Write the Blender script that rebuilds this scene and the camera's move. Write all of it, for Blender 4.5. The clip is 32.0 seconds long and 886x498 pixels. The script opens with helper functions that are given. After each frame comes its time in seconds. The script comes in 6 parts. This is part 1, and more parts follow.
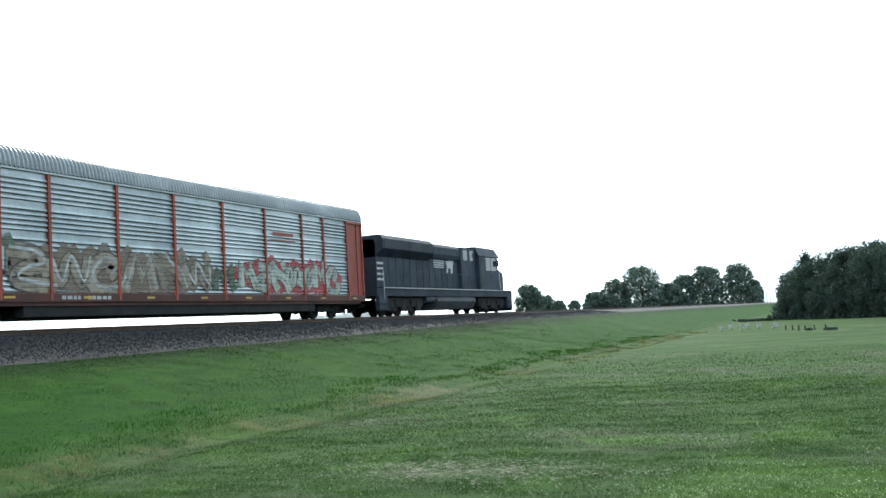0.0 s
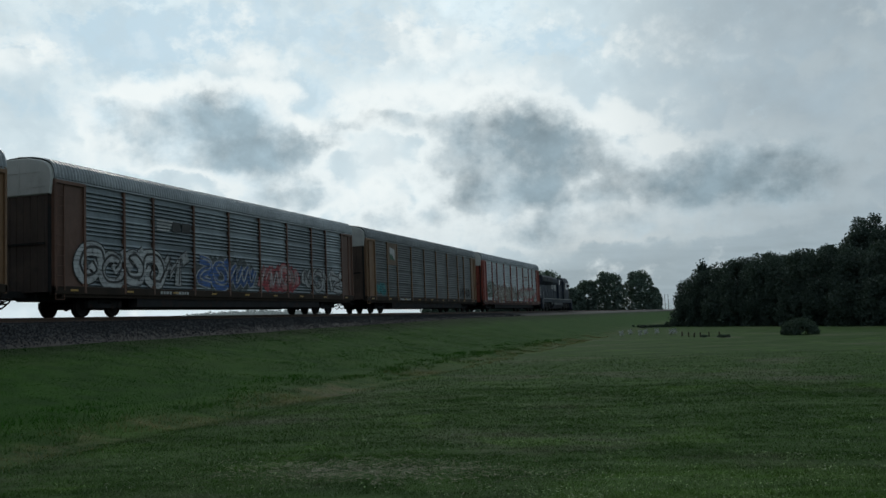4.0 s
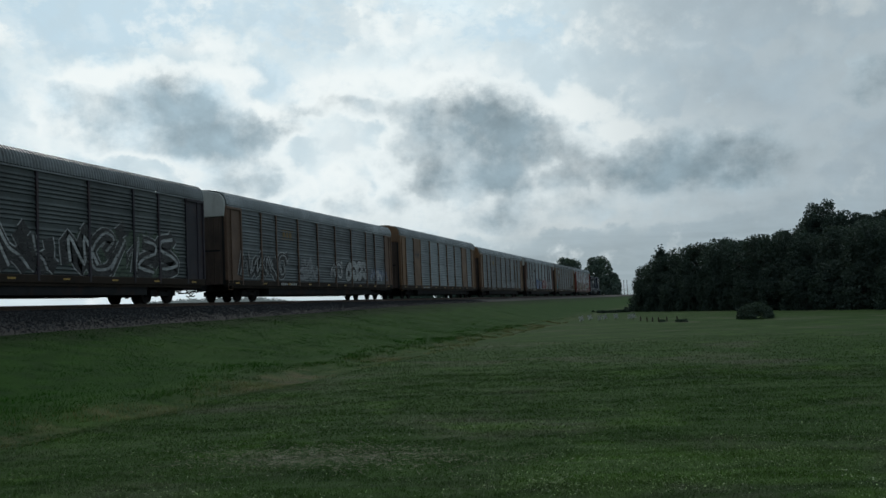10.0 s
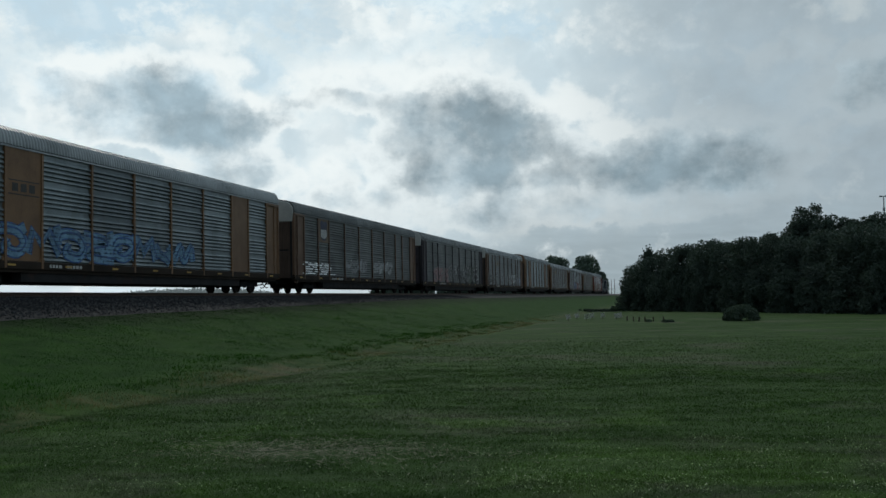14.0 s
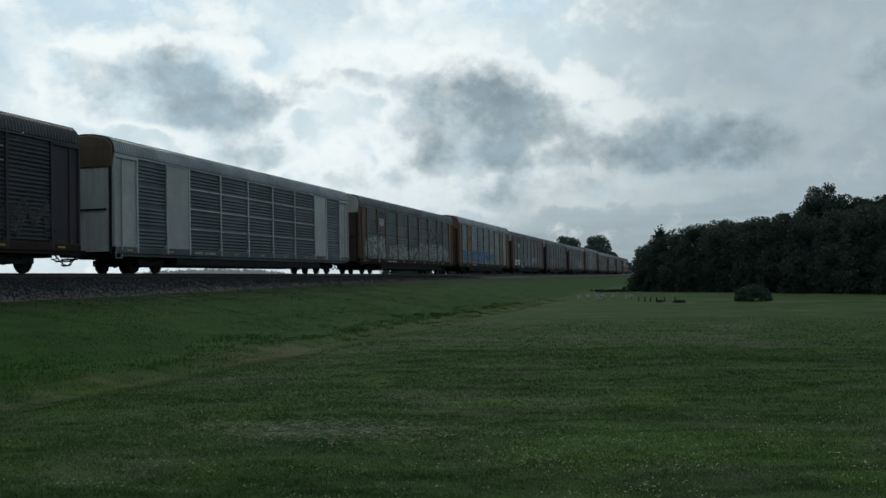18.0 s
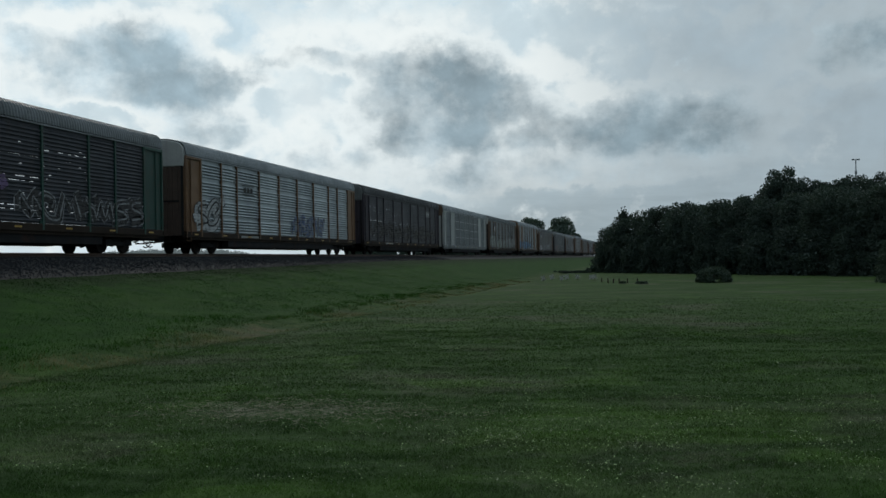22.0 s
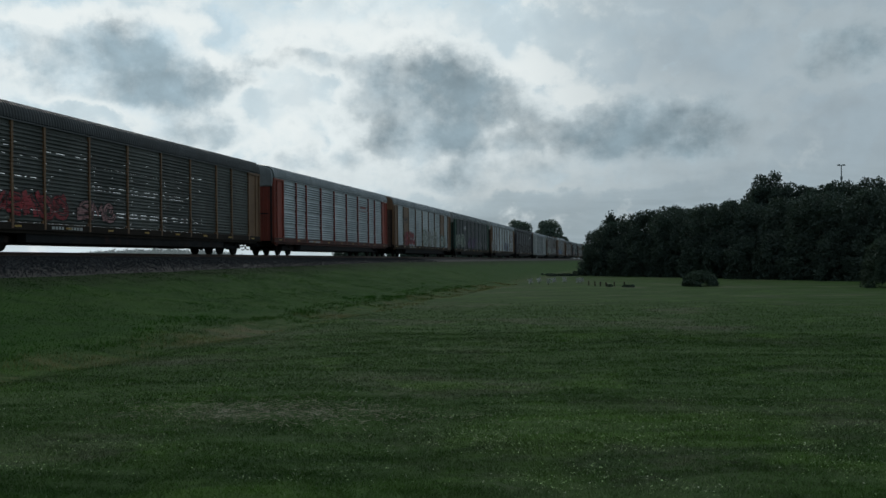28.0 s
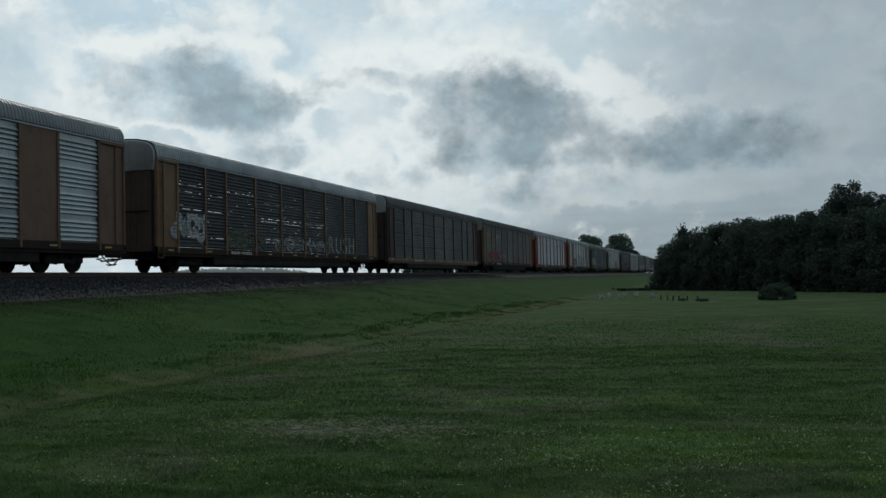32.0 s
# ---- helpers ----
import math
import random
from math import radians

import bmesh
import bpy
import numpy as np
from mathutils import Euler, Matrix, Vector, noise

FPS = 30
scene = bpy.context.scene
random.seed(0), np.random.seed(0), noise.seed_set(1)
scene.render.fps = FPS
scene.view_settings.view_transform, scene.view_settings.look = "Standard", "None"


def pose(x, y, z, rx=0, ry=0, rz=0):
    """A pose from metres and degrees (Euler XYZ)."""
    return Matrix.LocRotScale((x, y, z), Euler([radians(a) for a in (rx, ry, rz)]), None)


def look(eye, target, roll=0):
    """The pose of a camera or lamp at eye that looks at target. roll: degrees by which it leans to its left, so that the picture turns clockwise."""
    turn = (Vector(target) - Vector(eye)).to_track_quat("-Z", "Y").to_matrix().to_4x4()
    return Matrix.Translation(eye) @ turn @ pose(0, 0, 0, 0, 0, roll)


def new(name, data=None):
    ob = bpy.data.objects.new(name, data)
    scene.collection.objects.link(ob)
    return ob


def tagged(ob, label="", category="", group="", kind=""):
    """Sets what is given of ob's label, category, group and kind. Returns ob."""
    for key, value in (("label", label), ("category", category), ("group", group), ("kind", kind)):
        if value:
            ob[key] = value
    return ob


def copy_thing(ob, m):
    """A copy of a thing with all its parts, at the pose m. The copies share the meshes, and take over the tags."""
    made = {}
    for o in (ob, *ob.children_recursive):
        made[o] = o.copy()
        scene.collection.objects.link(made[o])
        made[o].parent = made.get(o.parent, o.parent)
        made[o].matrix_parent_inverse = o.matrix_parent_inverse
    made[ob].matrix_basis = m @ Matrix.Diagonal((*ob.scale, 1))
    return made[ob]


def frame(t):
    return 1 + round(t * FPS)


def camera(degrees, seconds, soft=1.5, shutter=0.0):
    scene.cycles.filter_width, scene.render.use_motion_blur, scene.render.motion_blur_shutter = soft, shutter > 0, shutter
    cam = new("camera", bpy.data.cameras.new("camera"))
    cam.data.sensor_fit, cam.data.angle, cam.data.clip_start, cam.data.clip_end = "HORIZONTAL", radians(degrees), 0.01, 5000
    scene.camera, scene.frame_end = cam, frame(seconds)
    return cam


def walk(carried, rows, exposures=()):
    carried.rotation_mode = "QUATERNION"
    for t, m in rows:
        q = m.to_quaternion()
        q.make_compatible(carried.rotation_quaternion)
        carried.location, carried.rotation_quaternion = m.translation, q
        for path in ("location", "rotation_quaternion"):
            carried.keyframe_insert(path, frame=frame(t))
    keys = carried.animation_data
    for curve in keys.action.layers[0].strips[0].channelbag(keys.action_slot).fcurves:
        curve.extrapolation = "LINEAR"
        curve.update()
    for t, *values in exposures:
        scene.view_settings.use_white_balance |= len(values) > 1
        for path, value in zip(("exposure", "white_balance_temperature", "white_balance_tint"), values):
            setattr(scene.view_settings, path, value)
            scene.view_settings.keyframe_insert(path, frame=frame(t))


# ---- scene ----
# World: the railway runs along +y at x = 0, rail tops at z = RAIL, the lawn at z = 0.
RAIL = 2.245
EYE = (24.35, 0.0, 1.7)
SUN_AZ, SUN_EL = 20.0, 38.0      # degrees left of +y, above the horizon

cam = camera(52.0, 32.0, 1.5)


def at(yaw, pitch, roll):
    return pose(*EYE, 90 + pitch, roll, yaw)


walk(cam, [
    (0.0, at(23.77, 4.64, 3.30)),
    (0.5, at(23.49, 3.74, 2.67)),
    (1.0, at(20.77, 2.94, 2.04)),
    (1.5, at(20.43, 3.71, 2.44)),
    (2.0, at(20.78, 4.10, 2.62)),
    (2.5, at(21.06, 4.27, 2.83)),
    (3.0, at(21.20, 4.35, 2.93)),
    (3.5, at(19.99, 4.18, 2.79)),
    (4.0, at(17.86, 4.39, 2.03)),
    (4.5, at(16.12, 4.85, 1.79)),
    (6.5, at(15.03, 4.84, 2.05)),
    (7.0, at(15.17, 4.44, 2.18)),
    (7.5, at(15.02, 4.23, 2.39)),
    (8.0, at(15.05, 4.08, 2.55)),
    (8.5, at(15.27, 3.86, 2.63)),
    (9.0, at(15.26, 3.74, 2.44)),
    (9.5, at(15.19, 3.66, 2.44)),
    (10.0, at(15.41, 3.44, 2.35)),
    (10.5, at(15.48, 3.31, 2.28)),
    (11.0, at(15.42, 3.40, 2.30)),
    (11.5, at(15.31, 3.29, 2.28)),
    (12.0, at(15.35, 3.13, 2.08)),
    (12.5, at(15.31, 3.13, 1.47)),
    (13.0, at(15.04, 3.35, 1.14)),
    (13.5, at(14.62, 3.28, 1.12)),
    (15.5, at(14.92, 2.72, 1.23)),
    (16.0, at(15.18, 2.96, 1.25)),
    (16.5, at(15.32, 2.70, 1.05)),
    (17.0, at(15.42, 2.21, 1.08)),
    (17.5, at(15.47, 2.08, 1.10)),
    (18.0, at(15.33, 1.92, 1.18)),
    (18.5, at(14.64, 0.75, 0.73)),
    (19.0, at(13.90, 0.35, 0.44)),
    (19.5, at(13.75, 0.18, 0.64)),
    (20.0, at(13.69, -0.18, 0.93)),
    (20.5, at(13.74, 0.07, 0.94)),
    (21.0, at(14.19, 0.29, 0.68)),
    (21.5, at(13.84, 0.30, 0.69)),
    (22.0, at(13.10, 0.67, 1.01)),
    (22.5, at(12.72, 0.94, 1.07)),
    (23.0, at(12.56, 0.68, 1.07)),
    (23.5, at(12.28, 1.59, 0.79)),
    (24.0, at(12.27, 2.27, 0.43)),
    (24.5, at(12.35, 1.76, 0.25)),
    (25.0, at(11.46, 1.29, 0.46)),
    (25.5, at(11.70, 1.14, 1.31)),
    (27.5, at(12.12, 0.99, 0.73)),
    (28.0, at(12.31, 0.79, 0.61)),
    (28.5, at(12.27, 0.71, 0.53)),
    (29.0, at(12.16, 0.77, 0.50)),
    (29.5, at(12.30, 0.86, 0.62)),
    (30.0, at(12.66, 0.82, 0.73)),
    (30.5, at(13.11, 0.75, 0.91)),
    (31.0, at(13.32, 1.14, 0.86)),
    (31.5, at(13.86, 1.81, 1.07)),
    (32.0, at(16.67, 1.87, 1.23)),
], exposures=[(0.0, 2.2), (0.3, 1.3), (0.6, 0.4), (1.0, -0.2), (2.0, -0.55), (3.0, 0.05), (4.0, 0.0), (7.0, 0.0), (9.0, 0.0), (13.5, 0.0), (16.0, -0.05), (17.0, -0.05), (18.0, 0.03), (19.0, 0.12), (20.0, -0.02), (21.0, -0.02), (23.0, -0.06), (25.0, -0.1), (28.0, -0.1), (30.0, -0.1), (31.0, -0.1), (32.0, -0.16)])

# ---------------------------------------------------------------- node helpers
def nd(nt, kind, **kw):
    n = nt.nodes.new(kind)
    for k, v in kw.items():
        if k == "op":
            n.operation = v
        elif k == "blend":
            n.blend_type = v
        elif k == "dtype":
            n.data_type = v
    return n


def put(nt, sock, val):
    if isinstance(val, bpy.types.NodeSocket):
        nt.links.new(val, sock)
    else:
        sock.default_value = val


def mth(nt, op, a, b=0.0, c=0.0, clamp=False):
    n = nd(nt, "ShaderNodeMath", op=op)
    n.use_clamp = clamp
    put(nt, n.inputs[0], a), put(nt, n.inputs[1], b), put(nt, n.inputs[2], c)
    return n.outputs[0]


def mixc(nt, f, a, b, blend="MIX"):
    n = nd(nt, "ShaderNodeMix", dtype="RGBA", blend=blend)
    put(nt, n.inputs[0], f), put(nt, n.inputs[6], a), put(nt, n.inputs[7], b)
    return n.outputs[2]


def ramp(nt, f, lo, hi):
    n = nd(nt, "ShaderNodeMapRange")
    put(nt, n.inputs[0], f), put(nt, n.inputs[1], lo), put(nt, n.inputs[2], hi)
    n.interpolation_type = "SMOOTHSTEP"
    return n.outputs[0]


def noise_tex(nt, vec, scale, detail=4.0, rough=0.55, stretch=None, dist=0.0):
    if stretch:
        m = nd(nt, "ShaderNodeMapping")
        put(nt, m.inputs[0], vec)
        m.inputs[3].default_value = stretch
        vec = m.outputs[0]
    n = nd(nt, "ShaderNodeTexNoise")
    put(nt, n.inputs["Vector"], vec)
    n.inputs["Scale"].default_value, n.inputs["Detail"].default_value = scale, detail
    n.inputs["Roughness"].default_value, n.inputs["Distortion"].default_value = rough, dist
    return n.outputs[0]


# ---------------------------------------------------------------- sky and sun
def build_sky():
    w = bpy.data.worlds.new("sky")
    scene.world = w
    w.use_nodes = True
    nt = w.node_tree
    nt.nodes.clear()
    out = nd(nt, "ShaderNodeOutputWorld")
    bg = nd(nt, "ShaderNodeBackground")
    nt.links.new(bg.outputs[0], out.inputs[0])
    sky = nd(nt, "ShaderNodeTexSky")
    sky.sky_type, sky.sun_disc = "NISHITA", False
    sky.sun_elevation, sky.sun_rotation = radians(SUN_EL), radians(-SUN_AZ)
    blue = mixc(nt, 1.0, sky.outputs[0], (0.085, 0.085, 0.085, 1), "MULTIPLY")
    d = nd(nt, "ShaderNodeTexCoord").outputs["Generated"]
    sep = nd(nt, "ShaderNodeSeparateXYZ")
    put(nt, sep.inputs[0], d)
    x, y, z = sep.outputs
    az = mth(nt, "MULTIPLY", mth(nt, "ARCTAN2", mth(nt, "MULTIPLY", x, -1.0), y), 57.2958)
    el = mth(nt, "MULTIPLY", mth(nt, "ARCSINE", z), 57.2958)
    comb = nd(nt, "ShaderNodeCombineXYZ")
    put(nt, comb.inputs[0], mth(nt, "MULTIPLY", az, 0.1)), put(nt, comb.inputs[1], mth(nt, "MULTIPLY", el, 0.115))
    flat = comb.outputs[0]

    def colour_noise(scale, detail, rough):
        n = nd(nt, "ShaderNodeTexNoise")
        put(nt, n.inputs["Vector"], flat)
        n.inputs["Scale"].default_value, n.inputs["Detail"].default_value, n.inputs["Roughness"].default_value = scale, detail, rough
        sp3 = nd(nt, "ShaderNodeSeparateColor")
        put(nt, sp3.inputs[0], n.outputs[1])
        return [mth(nt, "SUBTRACT", o, 0.5) for o in sp3.outputs[:3]]

    m1, m2, m3 = colour_noise(1.7, 7.0, 0.58)
    f1, f2, f3 = colour_noise(5.5, 6.0, 0.62)
    b1, b2, b3 = colour_noise(0.55, 3.0, 0.5)
    c1, c2, c3 = colour_noise(13.0, 4.0, 0.6)
    wa = mth(nt, "MULTIPLY_ADD", f1, 1.6, mth(nt, "MULTIPLY_ADD", m1, 4.0, az))
    we = mth(nt, "MULTIPLY_ADD", f2, 1.2, mth(nt, "MULTIPLY_ADD", m2, 3.0, el))
    # rounded lumps of the cumulus
    sw = nd(nt, "ShaderNodeCombineXYZ")
    put(nt, sw.inputs[0], mth(nt, "MULTIPLY", wa, 0.1)), put(nt, sw.inputs[1], mth(nt, "MULTIPLY", we, 0.115))

    def lumps(scale):
        n = nd(nt, "ShaderNodeTexVoronoi")
        n.feature = "SMOOTH_F1"
        put(nt, n.inputs["Vector"], sw.outputs[0])
        n.inputs["Scale"].default_value, n.inputs["Smoothness"].default_value = scale, 0.35
        return mth(nt, "SUBTRACT", 0.42, n.outputs["Distance"])

    lump = mth(nt, "MULTIPLY_ADD", lumps(9.0), 0.5, lumps(4.2))

    def puff(a0, e0, ra, re, tilt, lift):
        da = mth(nt, "MULTIPLY_ADD", wa, 1.0 / ra, -a0 / ra)
        de = mth(nt, "MULTIPLY_ADD", we, 1.0 / re, -(e0 + lift) / re)
        de = mth(nt, "MULTIPLY_ADD", da, -tilt, de)
        q = mth(nt, "MULTIPLY_ADD", da, da, mth(nt, "MULTIPLY", de, de))
        return mth(nt, "EXPONENT", mth(nt, "MULTIPLY", q, -1.0))

    def heap(rows, lift=0.0):
        total = 0.0
        for a0, e0, ra, re, tilt, amp in rows:
            total = mth(nt, "MULTIPLY_ADD", puff(a0, e0, ra, re, tilt, lift), amp, total)
        return total

    # how near the sun: the veil is bright there and dull on the other side of the sky
    a, e = radians(SUN_AZ), radians(SUN_EL)
    sun_dir = (-math.sin(a) * math.cos(e), math.cos(a) * math.cos(e), math.sin(e))
    dot = nd(nt, "ShaderNodeVectorMath", op="DOT_PRODUCT")
    put(nt, dot.inputs[0], d)
    dot.inputs[1].default_value = sun_dir
    near = ramp(nt, dot.outputs["Value"], 0.35, 0.97)
    veil = mixc(nt, near, VEIL_FAR, VEIL_NEAR)
    veil = mixc(nt, mth(nt, "MULTIPLY", ramp(nt, mth(nt, "MULTIPLY_ADD", b1, 14.0, az), 14.0, -4.0), 0.85), veil, VEIL_DULL)
    mott = mth(nt, "MULTIPLY_ADD", f2, 0.16, mth(nt, "MULTIPLY_ADD", m2, 0.35, mth(nt, "MULTIPLY_ADD", b2, 0.45, 0.98)))
    veil = mixc(nt, 1.0, veil, mott, "MULTIPLY")
    gaps = mth(nt, "ADD", heap(GAPS), mth(nt, "MULTIPLY_ADD", c1, 0.7, mth(nt, "MULTIPLY_ADD", f3, 1.2, mth(nt, "MULTIPLY", m3, 1.4))))
    rip = noise_tex(nt, flat, 9.0, 5, 0.6, (1.0, 1.5, 1.0), 0.6)
    gaps = mth(nt, "ADD", gaps, mth(nt, "MULTIPLY", mth(nt, "SUBTRACT", rip, 0.5), mth(nt, "MULTIPLY", ramp(nt, el, 13.0, 16.5), 1.3)))
    gap = mth(nt, "MULTIPLY", ramp(nt, gaps, 0.22, 0.8), ramp(nt, el, 6.0, 12.0))
    col = mixc(nt, mth(nt, "MULTIPLY", gap, 0.85), veil, mixc(nt, 0.8, blue, BLUE))
    glow = mth(nt, "MULTIPLY", ramp(nt, mth(nt, "MULTIPLY_ADD", f1, 0.8, mth(nt, "MULTIPLY_ADD", m3, 0.6, heap(GLOWS))), 0.2, 1.15), 0.9)
    glow = mth(nt, "MULTIPLY", glow, mth(nt, "MULTIPLY_ADD", gap, -0.75, 1.0))
    col = mixc(nt, glow, col, GLOW)
    # thickness of the cumulus: thin parts shine white before the sun, thick parts are grey
    full = mth(nt, "SUBTRACT", 1.0, mth(nt, "EXPONENT", mth(nt, "MULTIPLY", heap(PUFFS), -1.6)))
    thick = mth(nt, "MULTIPLY_ADD", full, 1.3, mth(nt, "MULTIPLY_ADD", lump, 0.5, -0.27))
    thick = mth(nt, "MULTIPLY_ADD", m3, 1.8, mth(nt, "MULTIPLY_ADD", f3, 0.75, mth(nt, "MULTIPLY_ADD", c2, 0.22, thick)))
    # soft grey-blue hollows between the bright lumps
    hollow = mth(nt, "MULTIPLY_ADD", f1, 0.7, mth(nt, "MULTIPLY_ADD", m1, 0.9, mth(nt, "MULTIPLY", lump, -0.5)))
    hollow = mth(nt, "MULTIPLY", ramp(nt, hollow, 0.02, 0.30), 0.45)
    col = mixc(nt, hollow, col, mixc(nt, 0.5, veil, HOLLOW))
    lit = ramp(nt, mth(nt, "MULTIPLY_ADD", b2, 8.0, az), -6.0, 11.0)
    fringe = mixc(nt, lit, GLOW_DULL, GLOW)
    halo = mth(nt, "MULTIPLY", ramp(nt, thick, -0.28, 0.06), mth(nt, "MULTIPLY", mth(nt, "MULTIPLY_ADD", lit, 0.45, 0.3), mth(nt, "MULTIPLY_ADD", ramp(nt, full, 0.0, 0.3), 0.7, 0.3)))
    col = mixc(nt, halo, col, fringe)
    haze = mth(nt, "MULTIPLY", ramp(nt, mth(nt, "MULTIPLY_ADD", m1, 4.0, el), 8.0, 1.0), 0.8)
    low = mixc(nt, ramp(nt, mth(nt, "MULTIPLY_ADD", b3, 10.0, az), 8.0, 27.0), HAZE, HAZE_BRIGHT)
    low = mixc(nt, ramp(nt, dot.outputs["Value"], 0.55, 0.1), low, VEIL_FAR)
    streaks = noise_tex(nt, flat, 2.2, 5, 0.6, (0.45, 2.6, 1.0), 0.4)
    col = mixc(nt, haze, col, mixc(nt, 1.0, low, mth(nt, "MULTIPLY_ADD", mth(nt, "SUBTRACT", streaks, 0.5), 1.1, 1.0), "MULTIPLY"))
    above = mth(nt, "MULTIPLY_ADD", lump, 0.55, mth(nt, "MULTIPLY_ADD", f2, 0.8, heap(CAPS, 1.1)))
    rim = mth(nt, "MULTIPLY", ramp(nt, mth(nt, "SUBTRACT", above, mth(nt, "MULTIPLY", thick, 0.55)), 0.15, 0.6), 0.85)
    col = mixc(nt, rim, col, fringe)
    deep = mth(nt, "MULTIPLY_ADD", m2, 2.0, mth(nt, "MULTIPLY_ADD", f1, 1.2, thick))
    shade = mixc(nt, ramp(nt, deep, 0.2, 1.3), DARK_SOFT, DARK)
    shade = mixc(nt, 1.0, shade, mth(nt, "MULTIPLY_ADD", m1, 1.3, mth(nt, "MULTIPLY_ADD", f2, 0.5, mth(nt, "MULTIPLY_ADD", lump, 0.25, 1.0))), "MULTIPLY")
    shade = mixc(nt, 1.0, shade, mth(nt, "MULTIPLY_ADD", ramp(nt, az, 20.0, 29.0), 0.32, 1.0), "MULTIPLY")
    dim = mth(nt, "MULTIPLY_ADD", ramp(nt, thick, 0.0, 0.6), 0.5, mth(nt, "MULTIPLY", ramp(nt, thick, 0.15, 1.15), 0.47))
    col = mixc(nt, dim, col, shade)
    col = mixc(nt, mth(nt, "MULTIPLY", rim, mth(nt, "MULTIPLY_ADD", ramp(nt, thick, 0.1, 0.8), -0.55, 0.6)), col, fringe)
    nt.links.new(col, bg.inputs[0])
    bg.inputs[1].default_value = SKY_STRENGTH
    sun = new("sun", bpy.data.lights.new("sun", "SUN"))
    sun.data.energy, sun.data.angle, sun.data.color = 0.7, radians(12), (1.0, 0.95, 0.86)
    sun.matrix_world = look([c * 100 for c in sun_dir], (0, 0, 0))


SKY_STRENGTH = 1.0
HOLLOW = (0.40, 0.52, 0.60, 1)
VEIL_NEAR, VEIL_FAR, VEIL_DULL = (0.71, 0.84, 0.895, 1), (0.15, 0.185, 0.215, 1), (0.345, 0.425, 0.478, 1)
HAZE, HAZE_BRIGHT, GLOW, GLOW_DULL, BLUE = (0.30, 0.37, 0.405, 1), (0.66, 0.77, 0.82, 1), (0.88, 0.94, 0.94, 1), (0.50, 0.57, 0.595, 1), (0.50, 0.69, 0.79, 1)
DARK, DARK_SOFT = (0.245, 0.33, 0.38, 1), (0.42, 0.52, 0.575, 1)
# cloud heaps: azimuth, elevation, half width, half height (degrees), tilt, weight
PUFFS = ((7.4, 8.4, 2.8, 1.0, 0.0, 0.8), (8.0, 5.9, 4.6, 0.8, 0.0, 0.5), (35.2, 12.7, 3.33, 1.38, 0.0, 1.0), (37.4, 13.0, 1.38, 0.88, 0.0, 0.6), (30.8, 12.8, 2.3, 1.88, 0.0, 1.05), (28.2, 10.9, 3.22, 1.25, 0.0, 0.85), (33.2, 10.2, 2.64, 0.75, 0.0, 0.65),
         (26.8, 8.0, 3.91, 1.25, 0.0, 0.8), (30.8, 11.2, 2.76, 1.5, 0.0, 0.6), (25.2, 11.4, 1.84, 0.44, 0.25, 0.25),
         (14.8, 10.6, 3.33, 2.62, 0.0, 1.25), (10.2, 10.2, 3.45, 2.25, 0.15, 1.15), (21.4, 12.5, 2.99, 0.5, 0.0, 0.3), (18.0, 12.0, 2.07, 0.88, 0.0, 0.6), (9.2, 7.5, 4.37, 0.75, 0.0, 0.8), (5.0, 7.8, 2.53, 0.75, 0.0, 0.7), (14.0, 7.8, 3.68, 1.25, 0.0, 0.85),
         (-1.0, 7.9, 5.3, 1.75, 0.0, 1.9), (2.8, 7.7, 2.53, 1.0, 0.0, 0.6), (-3.6, 7.0, 3.22, 1.25, 0.0, 0.6), (-11.8, 12.0, 2.99, 1.88, 0.0, 0.85), (-6.0, 14.4, 4.6, 1.0, 0.0, 0.25),
         (20.5, 6.0, 4.6, 0.88, 0.0, 0.45), (11.0, 4.8, 6.9, 0.75, 0.0, 0.4), (1.0, 4.9, 4.6, 0.5, 0.0, 0.3))
CAPS = ((36.4, 13.2, 2.0, 0.7, 0.0, 0.8), (31.2, 13.0, 4.0, 1.0, 0.1, 0.95), (26.2, 11.4, 2.8, 0.5, 0.3, 0.7), (14.6, 11.8, 4.4, 1.2, 0.0, 0.8), (8.0, 10.8, 3.2, 1.0, 0.25, 0.9),
        (3.6, 9.0, 2.4, 0.7, 0.1, 0.8), (-2.0, 8.6, 3.2, 0.4, 0.0, 0.7))
GLOWS = ((21.6, 9.8, 2.6, 2.8, 0.0, 0.85), (16.6, 14.3, 6.5, 1.4, 0.0, 1.15), (38.8, 11.2, 2.6, 2.0, 0.0, 0.9), (29.8, 16.0, 2.6, 1.1, 0.0, 1.1), (22.6, 13.6, 2.6, 1.0, 0.0, 0.7),
         (23.0, 7.6, 3.0, 1.4, 0.0, 0.5), (18.0, 17.5, 6.0, 1.6, 0.0, 1.1), (41.0, 16.0, 2.2, 1.0, 0.0, 0.9), (45.0, 15.6, 3.0, 1.4, 0.0, 0.9), (3.0, 16.5, 3.0, 1.6, 0.0, 0.5), (-1.0, 15.4, 1.6, 0.5, 0.0, 0.3))
GAPS = ((36.5, 16.4, 4.0, 1.6, 0.0, 0.9), (44.0, 13.0, 4.0, 1.2, 0.0, 0.7), (26.2, 14.2, 2.2, 1.0, 0.2, 0.9), (33.0, 17.8, 4.0, 1.2, 0.0, 0.6), (10.0, 16.8, 2.6, 1.0, 0.0, 0.7), (24.0, 18.0, 14.0, 2.6, 0.0, 0.55))
build_sky()


